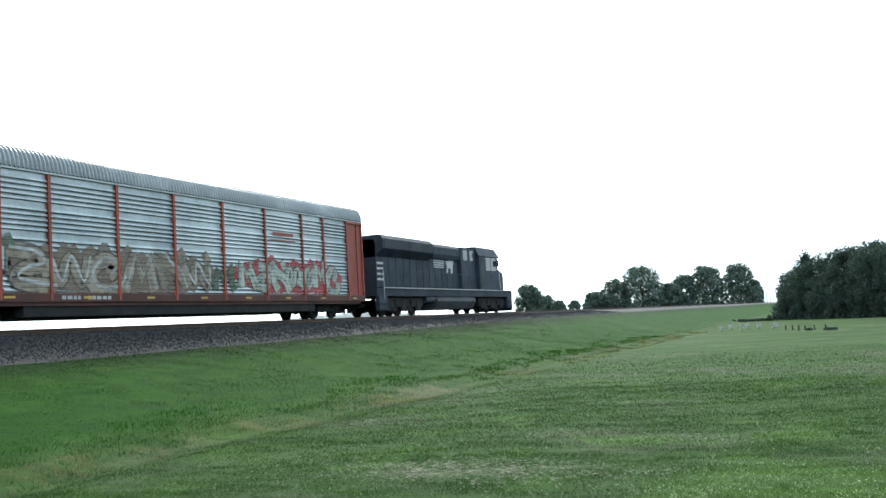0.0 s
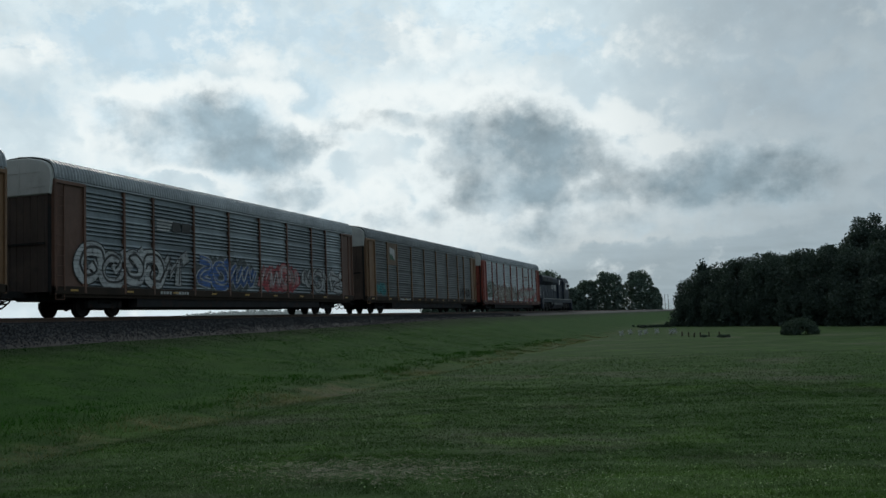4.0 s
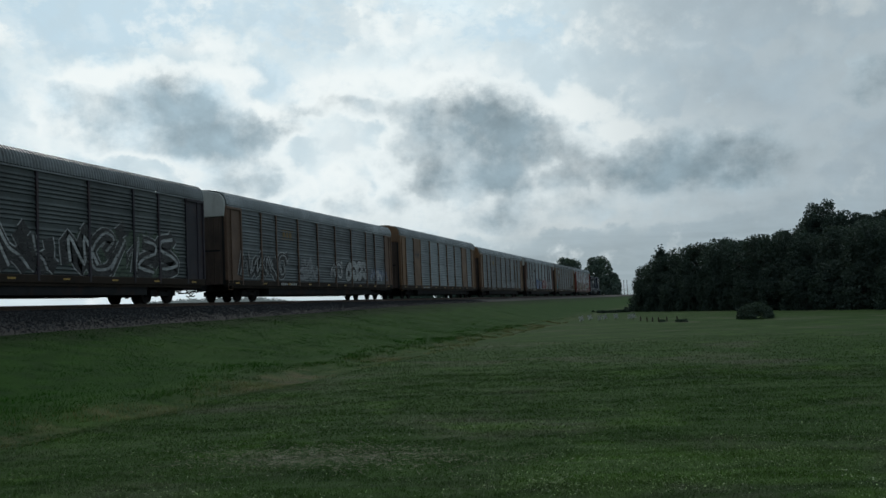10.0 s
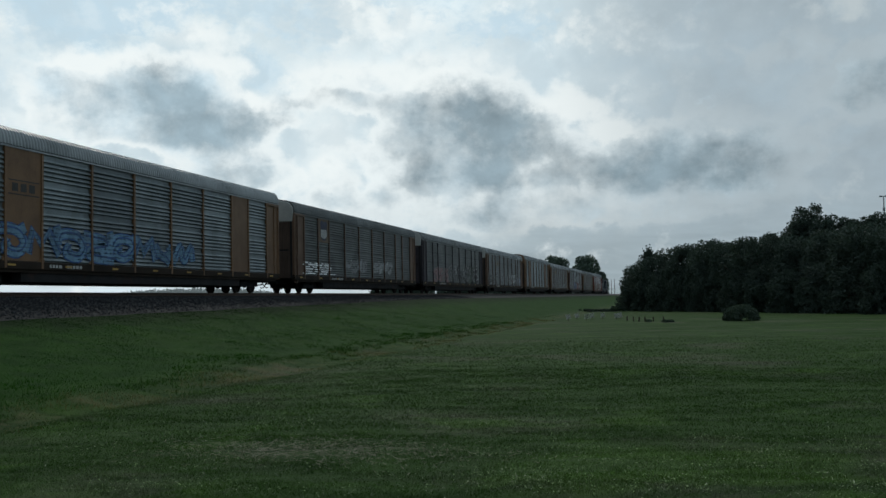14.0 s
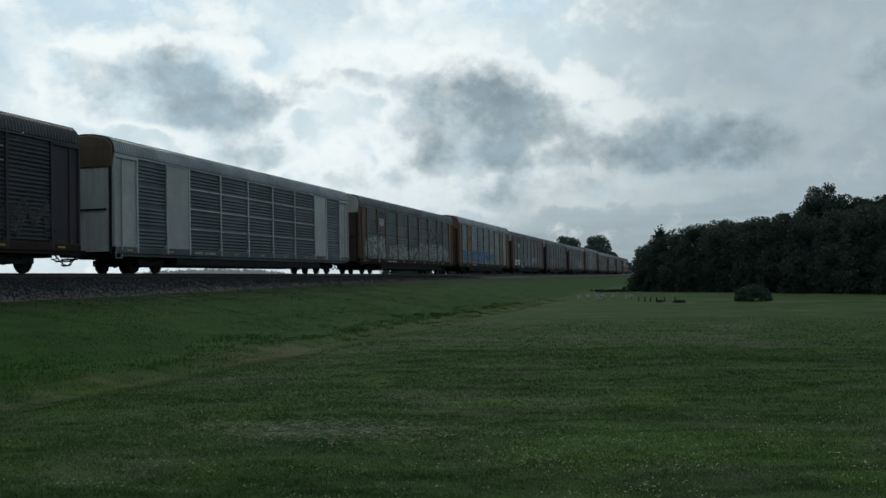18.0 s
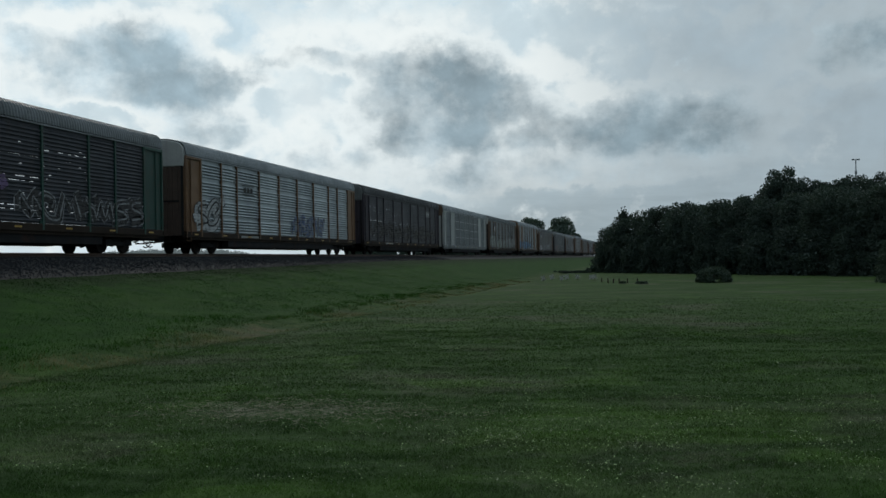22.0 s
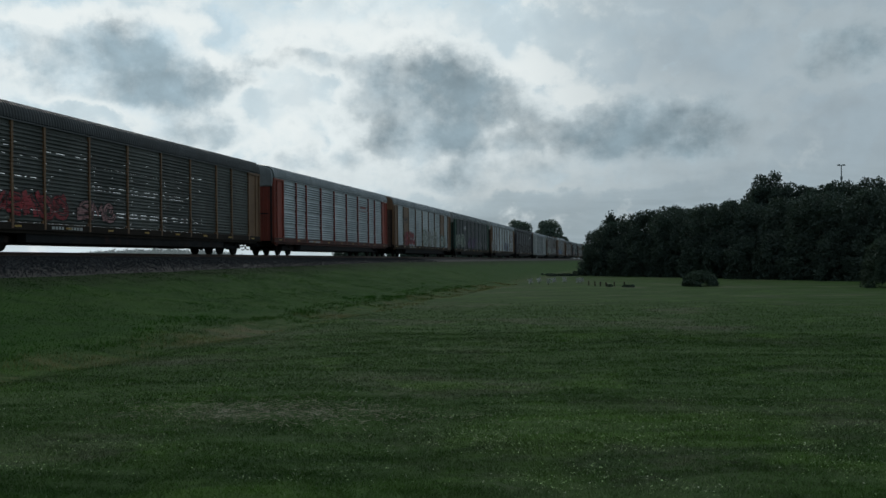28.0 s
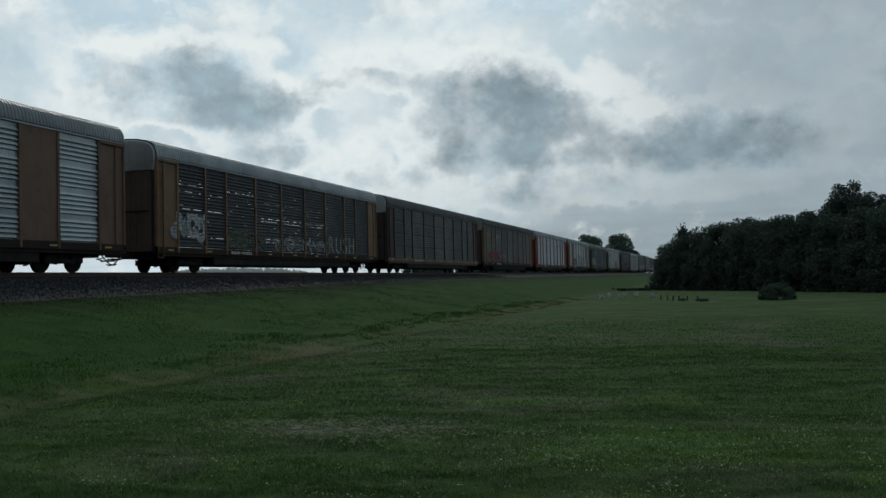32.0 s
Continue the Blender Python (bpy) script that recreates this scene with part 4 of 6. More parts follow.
def slot_mesh(width, seed, wide):
    """One ribbed sheet, pierced by long slots and rows of small holes through which the sky shows."""
    rng = random.Random(seed)
    prof, pierced, z = [(1.42, Z0)], {}, Z0 + 0.06
    cells, row_no = int(width / 0.05), 0
    while z < Z1 - 0.2:
        kind = rng.choice(("slot", "slot", "holes", "shut")) if row_no % 7 in (1, 2, 3, 5) else "shut"
        row_no += 1
        gap = 0.13 if wide else {"slot": 0.016, "holes": 0.028, "shut": 0.014}[kind]
        prof += [(1.43, z), (1.475, z + 0.012), (1.475, z + 0.03), (1.43, z + 0.11)]
        row, a = set(), rng.randint(0, 8)
        while a < cells - 1:
            run = rng.randint(3, 15) if kind != "shut" else rng.randint(1, 3)
            if kind == "holes" and not wide:
                row.update(b for b in range(a, min(a + run, cells - 1)) if b % 2)
            else:
                row.update(range(a, min(a + run, cells - 1)))
            a += run + (rng.randint(2, 9) if kind != "shut" else rng.randint(16, 60))
        pierced[len(prof) - 1] = set(range(1, cells - 1)) if wide else row
        prof.append((1.43, z + 0.11 + gap))
        z += 0.11 + gap + (0.0 if wide else 0.03)
    prof.append((1.42, Z1))
    g, n = Geo(), len(prof)
    g.v = [(x, -width / 2 + width * i / cells, zz) for i in range(cells + 1) for x, zz in prof]
    g.f = [(i * n + k, (i + 1) * n + k, (i + 1) * n + k + 1, i * n + k + 1) for i in range(cells) for k in range(n - 1) if i not in pierced.get(k, ())]
    return g.mesh("slotted_panel")


def roof_mesh():
    """Ribbed roof with rounded eaves."""
    prof = [(1.50, 4.95), (1.50, 5.08), (1.46, 5.28), (1.38, 5.45), (1.22, 5.60), (0.95, 5.71), (0.5, 5.80), (0.0, 5.83)]
    prof = prof + [(-x, z) for x, z in reversed(prof[:-1])]
    rings, y, k = [], -HALF + 0.02, 0
    while y < HALF:
        o = 0.0 if k % 4 in (0, 3) else 0.06
        rings.append([(x * (1 + o / 1.6), y, z + o * (0.8 if abs(x) > 1.0 else 0.15)) for x, z in prof])
        y += 0.042
        k += 1
    return Geo().loft(rings, closed=False).mesh("roof")


def build_shared():
    s = {}
    for w in (2.3, 2.95, 2.97, 1.9):
        s["panel", w] = panel_mesh(w - 0.12, panel_profile())
        s["shallow", w] = panel_mesh(w - 0.12, shallow_profile())
        s["near_slot", w] = slot_mesh(w - 0.12, int(w * 100), False)
        s["far_slot", w] = slot_mesh(w - 0.12, int(w * 90), True)
        s["plate", w] = Geo().box(1.40, 1.475, -w / 2 + 0.05, w / 2 - 0.05, Z0, Z1, 0.01).mesh("plate")
    s["roof"] = roof_mesh()
    # end of one side; y runs from 0 at the bay to 1.6 at the corner
    s["end_sheet"] = Geo().box(1.38, 1.445, 0.05, 1.55, 0.80, 4.93).mesh("end_sheet")
    s["corner_post"] = Geo().box(1.36, 1.52, 1.50, 1.60, 0.80, 4.95, 0.015).mesh("corner_post")
    s["end_post"] = Geo().box(1.40, 1.50, 1.00, 1.07, 1.10, 4.93, 0.015).mesh("end_post")
    s["end_head"] = Geo().box(1.40, 1.53, 0.0, 1.58, 4.80, 4.92, 0.01).mesh("end_head")
    s["post"] = Geo().along_y([(1.38, Z0 - 0.25), (1.53, Z0 - 0.25), (1.53, Z0 + 0.5), (1.515, Z0 + 0.7), (1.515, 4.9), (1.38, 4.94)], -0.055, 0.055).box(1.38, 1.50, -0.15, 0.15, Z0 - 0.28, Z0 + 0.1, 0.02).mesh("post")
    s["sill"] = Geo().along_y([(1.28, 0.80), (1.50, 0.80), (1.52, 0.83), (1.52, 1.08), (1.50, 1.11), (1.28, 1.11)], -HALF, HALF).box(1.1, 1.46, -12.8, 12.8, 0.70, 0.80).mesh("side_sill")
    s["top"] = Geo().box(1.36, 1.51, -HALF, HALF, 4.90, 4.96).mesh("top_rail")
    u = Geo().box(-0.45, 0.45, -8.2, 8.2, 0.33, 1.0).box(-0.45, 0.45, -12.9, 12.9, 0.6, 1.0).box(1.0, 1.4, -8.4, 8.4, 0.36, 0.72).box(-1.4, -1.0, -8.4, 8.4, 0.33, 0.72).box(-1.3, 1.3, -13.1, 13.1, 0.92, 1.04)
    for y in (-10.05, 10.05):
        u.box(-1.25, 1.25, y - 0.3, y + 0.3, 0.72, 0.95)
    for i in range(7):
        u.box(-1.25, 1.25, -7.5 + 2.5 * i - 0.06, -7.5 + 2.5 * i + 0.06, 0.66, 0.95)
    u.tube((-0.9, -2.0, 0.72), (-0.9, 1.0, 0.72), 0.2, 10).tube((0.8, 3, 0.74), (0.8, 4.2, 0.74), 0.16, 10)
    s["under"] = u.mesh("underframe")
    prof = []
    for k in range(9):
        x = -1.38 + 0.307 * k
        prof += [(x, -0.03), (x + 0.04, 0.01), (x + 0.26, 0.01), (x + 0.30, -0.03)]
    prof += [(1.38, -0.08), (-1.38, -0.08)]
    d = Geo().loft([[(x, y, 0.90) for x, y in prof], [(x, y, 4.45) for x, y in prof]])
    s["door"] = d.mesh("end_door")
    s["bar"] = Geo().box(-1.1, 1.1, 0.0, 0.05, 2.6, 2.68).box(-1.36, -1.26, -0.03, 0.06, 0.9, 4.4).box(1.26, 1.36, -0.03, 0.06, 0.9, 4.4).mesh("door_bar")
    prof = [(1.40, 4.42), (1.47, 4.95), (1.44, 5.28), (1.35, 5.45), (1.18, 5.60), (0.9, 5.70), (0.4, 5.79)]
    prof = prof + [(-x, z) for x, z in reversed(prof)]
    c = Geo().loft([[(x * 0.99, -0.05, z - 0.03) for x, z in prof], [(x * 0.985, 0.03, z - 0.04) for x, z in prof], [(x * 0.95, 0.07, 4.46 + (z - 4.46) * 0.94) for x, z in prof]])
    for a, b, z in ((-0.9, 0.9, 5.2), (-1.15, -0.5, 4.66), (0.5, 1.15, 4.66)):
        c.box(a, b, 0.06, 0.085, z, z + 0.05)
    c.box(-0.03, 0.03, 0.06, 0.09, 4.5, 5.6)
    s["cap"] = c.mesh("end_cap")
    s["reflector"] = Geo().box(1.519, 1.5245, -0.2, 0.2, 0.93, 1.0).mesh("reflector")
    s["coupler"] = Geo().box(-0.11, 0.11, -0.3, 1.0, 0.72, 0.95, 0.02).box(-0.19, 0.17, 0.88, 1.09, 0.68, 0.99, 0.05).mesh("coupler")
    hose = Geo()
    pts = [(0.35, 0.0, 0.72), (0.36, 0.25, 0.5), (0.34, 0.55, 0.34), (0.3, 0.85, 0.31), (0.25, 1.08, 0.36)]
    for a, b in zip(pts, pts[1:]):
        hose.tube(a, b, 0.028, 6)
    for a, b in zip(((1.2, 0.0, 0.66), (1.2, 0.5, 0.62), (0.6, 0.7, 0.50)), ((1.2, 0.5, 0.62), (0.6, 0.7, 0.50), (0.2, 0.9, 0.6))):
        hose.tube(a, b, 0.022, 5)
    hose.box(0.6, 1.3, 0.0, 0.12, 0.5, 0.56)
    s["hose"] = hose.mesh("brake_hose")
    lad = Geo()
    for x in (-0.2, 0.2):
        lad.box(1.50, 1.535, x - 0.02, x + 0.02, 0.95, 4.7)
    for i in range(10):
        lad.tube((1.55, -0.2, 1.1 + 0.36 * i), (1.55, 0.2, 1.1 + 0.36 * i), 0.014, 6)
    lad.tube((1.5, -0.22, 0.62), (1.5, 0.22, 0.62), 0.016, 6).tube((1.5, -0.22, 0.62), (1.5, -0.22, 1.0), 0.016, 6).tube((1.5, 0.22, 0.62), (1.5, 0.22, 1.0), 0.016, 6)
    s["ladder"] = lad.mesh("ladder")
    # truck parts
    fr = Geo().along_y([(0.98, 0.33), (1.12, 0.33), (1.12, 0.50), (0.98, 0.50)], -0.45, 0.45)
    for k in (-1, 1):
        fr.loft([[(x, k * 0.4, z) for x, z in ((0.98, 0.28), (1.12, 0.28), (1.12, 0.62), (0.98, 0.62))], [(x, k * 0.87, z) for x, z in ((0.98, 0.42), (1.12, 0.42), (1.12, 0.62), (0.98, 0.62))]])
        fr.box(0.96, 1.16, k * 0.87 - 0.14, k * 0.87 + 0.14, 0.34, 0.60, 0.03)
        fr.tube((1.0, k * 0.16, 0.34), (1.0, k * 0.16, 0.56), 0.09, 8)
    fr.along_y([(0.98, 0.58), (1.12, 0.58), (1.12, 0.68), (0.98, 0.68)], -0.5, 0.5)
    s["frame"] = fr.mesh("side_frame")
    s["bolster"] = Geo().box(-1.05, 1.05, -0.2, 0.2, 0.40, 0.70, 0.03).tube((-0.72, -0.87, 0.42), (0.72, -0.87, 0.42), 0.08, 8).tube((-0.72, 0.87, 0.42), (0.72, 0.87, 0.42), 0.08, 8).mesh("bolster")
    s["wheel"] = wheel_mesh(0.42)
    s["loco_wheel"] = wheel_mesh(0.53)
    return s


def wheel_mesh(r):
    g, rings = Geo(), []
    for x, q in ((-0.07, r * 0.3), (-0.07, r + 0.028), (-0.035, r + 0.028), (-0.03, r), (0.065, r - 0.006), (0.07, r * 0.86), (0.02, r * 0.8), (0.03, r * 0.35), (0.09, r * 0.3), (0.09, 0.01)):
        rings.append([(x, q * math.cos(2 * math.pi * i / 24), q * math.sin(2 * math.pi * i / 24)) for i in range(24)])
    return g.loft(rings).mesh("wheel")


S = build_shared()
FLIP = Matrix.Rotation(math.pi, 4, "Z")


def add_truck(car, y, axles=(-0.87, 0.87), r=0.42, frame="frame", wheel="wheel"):
    t = put_mesh("truck", S["bolster"], M["under"], car, pose(0, y, 0))
    put_mesh("side_frame", S[frame], M["under"], t)
    put_mesh("side_frame", S[frame], M["under"], t, FLIP)
    for a in axles:
        put_mesh("wheel", S[wheel], M["wheel"], t, pose(0.79, a, r))
        put_mesh("wheel", S[wheel], M["wheel"], t, pose(-0.79, a, r, 0, 0, 180))


def stroke(pts, w, x, closed=False):
    """One painted stroke of width w on the plane at x through (y, z) points, as a single mitred strip."""
    n, left, right = len(pts), [], []
    for i, (y, z) in enumerate(pts):
        p, q = pts[(i - 1) % n if closed else max(i - 1, 0)], pts[(i + 1) % n if closed else min(i + 1, n - 1)]
        d = math.hypot(q[0] - p[0], q[1] - p[1]) or 1.0
        ny, nz = -(q[1] - p[1]) / d * w / 2, (q[0] - p[0]) / d * w / 2
        left.append((x, y + ny, z + nz)), right.append((x, y - ny, z - nz))
    g = Geo()
    g.v = left + right
    g.f = [(i, (i + 1) % n, n + (i + 1) % n, n + i) for i in range(n if closed else n - 1)]
    return g


def smooth(pts, steps=4):
    """Catmull-Rom through the points."""
    out = []
    for i in range(len(pts) - 1):
        p0, p1, p2, p3 = pts[max(i - 1, 0)], pts[i], pts[i + 1], pts[min(i + 2, len(pts) - 1)]
        for s in range(steps):
            t = s / steps
            out.append(tuple(0.5 * (2 * b + (c - a) * t + (2 * a - 5 * b + 4 * c - d) * t * t + (3 * b - a - 3 * c + d) * t ** 3) for a, b, c, d in zip(p0, p1, p2, p3)))
    return out + [pts[-1]]


def graffiti(car, y0, y1, z0, z1, n, outline, fill, seed, back=None):
    """Spray-painted abstract interlocking shapes over a cloud of backing colour, with no letters."""
    rng = random.Random(seed)
    cell = (y1 - y0) / n
    zc = (z0 + z1) / 2
    if back:
        k = 7 * n
        env = lambda i: 0.25 + 0.75 * min(1.0, 5.0 * min(i, k - i) / k)
        top = [(y0 - 0.3 + (y1 - y0 + 0.6) * i / k, zc + (z1 + 0.15 - zc) * env(i) + rng.uniform(-0.22, 0.22)) for i in range(k + 1)]
        low = [(y0 - 0.3 + (y1 - y0 + 0.6) * i / k, zc - (zc - z0 + 0.12) * env(i) + rng.uniform(-0.08, 0.08)) for i in range(k + 1)]
        g = Geo()
        g.v = [(1.4802, y, z) for y, z in top + low]
        g.f = [(i, i + 1, k + 2 + i, k + 1 + i) for i in range(k)]
        part("graffiti_backing", g, back, car, "cloud of sprayed backing colour")
    for i in range(n):
        c, w = y0 + cell * (i + 0.5), cell * rng.uniform(0.5, 0.64)
        lift, lean = rng.uniform(-0.08, 0.08) * (z1 - z0), rng.uniform(-0.5, 0.5)
        thick = min(cell * 0.40, (z1 - z0) * 0.38) * rng.uniform(0.85, 1.15)
        h = (z1 - z0) / 2 * rng.uniform(0.85, 1.05)
        spot = lambda u, v: (c + w * u + lean * h * v, zc + lift + h * v)
        # zigzags, hooks, forks and waves
        a, b = rng.choice((-1, 1)), rng.choice((-1, 1))
        shape = rng.randrange(5)
        if shape == 0:
            lines = [[spot(-0.9 * a, -0.9), spot(-0.5 * a, 0.9), spot(-0.1 * a, -0.2), spot(0.4 * a, 0.9), spot(0.9 * a, -0.9)]]
        elif shape == 1:
            lines = [smooth([spot(-0.9 * a, 0.2 * b), spot(-0.5 * a, 0.9 * b), spot(0.5 * a, 0.9 * b), spot(0.8 * a, 0.0), spot(0.2 * a, -0.8 * b), spot(-0.5 * a, -0.5 * b), spot(-0.1 * a, 0.1 * b)], 4)]
        elif shape == 2:
            lines = [smooth([spot(-0.8 * a, -b), spot(-0.6 * a, 0), spot(-0.1 * a, 0.4 * b), spot(0.2 * a, 1.0 * b)], 3), smooth([spot(-0.1 * a, 0.3 * b), spot(0.5 * a, -0.1 * b), spot(0.4 * a, -0.9 * b)], 3), [spot(0.3 * a, 0.2 * b), spot(0.95 * a, 0.75 * b)]]
        elif shape == 3:
            lines = [smooth([spot(-0.9, 0.5 * b), spot(-0.5, -0.7 * b), spot(0.0, 0.6 * b), spot(0.5, -0.7 * b), spot(0.9, 0.6 * b)], 4)]
        else:
            lines = [smooth([spot(0.8 * a, 0.9), spot(-0.3 * a, 0.7), spot(-0.5 * a, 0.2), spot(0.3 * a, -0.1), spot(0.6 * a, -0.6), spot(-0.9 * a, -0.9)], 4), [spot(-0.8 * a, 0.3), spot(-0.7 * a, -0.4)]]
        if rng.random() < 0.5:
            lines.append([spot(0.7, 0.85), spot(1.15, 1.2)])
        x = 1.4816 + 0.0012 * (i % 2)
        edge, body = Geo(), Geo()
        for j, line in enumerate(lines):
            for target, width, depth in ((edge, thick + 0.11, x), (body, thick, x + 0.0034)):
                g = stroke(line, width, depth + 0.0003 * j)
                k = len(target.v)
                target.v += g.v
                target.f += [tuple(q + k for q in f) for f in g.f]
        shape_ob = part("graffiti_shape", body, fill, car, "sprayed graffiti shape")
        part("outline", edge, outline, shape_ob)
        shine = stroke([(p + thick * 0.2, q + thick * 0.15) for p, q in lines[0]], thick * 0.22, x + 0.0062)
        part("stroke", shine, M["spray_white"] if back else outline, shape_ob)


def paint(name, c, worn=0.0):
    """Flat paint; worn paint lets the sheet below show in patches."""
    if name not in M:
        m = M[name] = surface(name, c, tuple(v * 0.6 for v in c), 0.65, 0, 2.5, 25, 0.35, (0.06, 0.06, 0.06), 0.4)
        if worn:
            nt = m.node_tree
            co = nd(nt, "ShaderNodeTexCoord").outputs["Object"]
            n = noise_tex(nt, co, 3.5, 6, 0.7)
            line = noise_tex(nt, co, 4.0, 3, 0.6, (1.0, 0.25, 3.0))
            f = mth(nt, "MULTIPLY_ADD", line, 0.5, mth(nt, "MULTIPLY", n, 0.6))
            # the sheet's ribs take the paint, the gaps between them stay bare
            sep = nd(nt, "ShaderNodeSeparateXYZ")
            put(nt, sep.inputs[0], co)
            rib = mth(nt, "FRACT", mth(nt, "MULTIPLY_ADD", sep.outputs[2], 1 / 0.16, -1.14 / 0.16))
            f = mth(nt, "MULTIPLY_ADD", ramp(nt, rib, 0.66, 0.8), -0.10, f)
            put(nt, nt.nodes["Principled BSDF"].inputs["Alpha"], mth(nt, "MULTIPLY_ADD", ramp(nt, f, 0.40, 0.56), worn, 1.0 - worn))
    return M[name]


SPRAY = dict(white=(0.42, 0.44, 0.45), grey=(0.25, 0.265, 0.28), black=(0.02, 0.02, 0.022), red=(0.34, 0.03, 0.04), blue=(0.03, 0.10, 0.30), teal=(0.03, 0.22, 0.24),
             brown=(0.15, 0.11, 0.08), violet=(0.14, 0.09, 0.20), pink=(0.35, 0.18, 0.18), sky=(0.15, 0.30, 0.45), moss=(0.07, 0.11, 0.075), umber=(0.06, 0.05, 0.042), sage=(0.36, 0.41, 0.36), sand=(0.27, 0.23, 0.18), slate=(0.06, 0.075, 0.08))
for key, value in SPRAY.items():
    paint("spray_" + key, value, 0.5)


def emblem(car, bay, z, style):
    """Owner's mark as a plain shape on a coloured plate."""
    yc = (BAY[bay][0] + BAY[bay][1]) / 2
    if style in ("shield", "flag"):
        plate = Geo().box(1.44, 1.486, yc - 0.87, yc + 0.87, 3.35, 4.9)
        p = part("sign_plate", plate, M["tan"], car, "tan sign plate")
        if style == "shield":
            out = [(0, -0.66), (0.36, -0.58), (0.55, -0.3), (0.55, 0.26), (0.62, 0.50), (0.43, 0.66), (0, 0.60)]
            out = out + [(-a, b) for a, b in reversed(out[1:-1])]
            g = Geo()
            g.face(*[(1.491, yc + a, 4.12 + b) for a, b in out])
            part("emblem", g, paint("emblem_navy", (0.02, 0.03, 0.08)), p, "dark shield emblem with pale stripes")
            for i in range(6):
                s = Geo().box(1.4905, 1.4955, yc - 0.46 + 0.168 * i, yc - 0.37 + 0.168 * i, 3.58 + 0.12 * abs(i - 2.5) / 2.5, 4.2)
                part("stripe", s, M["pale"], p)
        else:
            g = Geo().face((1.491, yc - 0.5, 3.75), (1.491, yc + 0.5, 3.68), (1.491, yc + 0.45, 4.45), (1.491, yc - 0.5, 4.6))
            part("emblem", g, M["lettering"], p, "pale flag emblem")
            g = Geo().face((1.495, yc - 0.5, 3.75), (1.495, yc + 0.5, 3.68), (1.495, yc + 0.2, 3.85), (1.495, yc - 0.1, 4.15), (1.495, yc - 0.2, 3.98), (1.495, yc - 0.5, 4.2))
            part("emblem", g, paint("emblem_green", (0.015, 0.08, 0.05)), p, "green hill emblem")
    else:
        mat = {"stripes": paint("mark_dark", (0.03, 0.03, 0.03)), "dark": paint("mark_dark", (0.03, 0.03, 0.03)), "yellow": paint("mark_yellow", (0.24, 0.15, 0.04)), "red": M["red"], "white": M["lettering"]}[style]
        g = Geo()
        if style == "stripes":
            for i in range(4):
                part("stripe", Geo().box(1.4812, 1.4852, yc - 1.25, yc - 0.35 + 0.08 * i, z - 0.02 + 0.13 * i, z + 0.05 + 0.13 * i), M["lettering"], car)
            g.box(1.4812, 1.4852, yc - 0.15, yc + 0.45, z, z + 0.42).box(1.4812, 1.4852, yc + 0.58, yc + 1.2, z, z + 0.42)
        elif style == "red":
            g.box(1.4812, 1.4852, yc - 0.9, yc + 0.75, z + 0.22, z + 0.36).box(1.4812, 1.4852, yc - 1.2, yc + 0.9, z - 0.02, z + 0.03)
        else:
            for i in range(3):
                a = yc - 0.62 + 0.44 * i
                g.box(1.4812, 1.4852, a, a + 0.30, z, z + 0.30, 0.0)
            g.box(1.4812, 1.4852, yc - 0.8, yc + 0.8, z - 0.12, z - 0.08).box(1.4812, 1.4852, yc - 0.8, yc + 0.8, z + 0.38, z + 0.42)
        part("emblem", g, mat, car, "plain lettering blocks of the owner's mark")


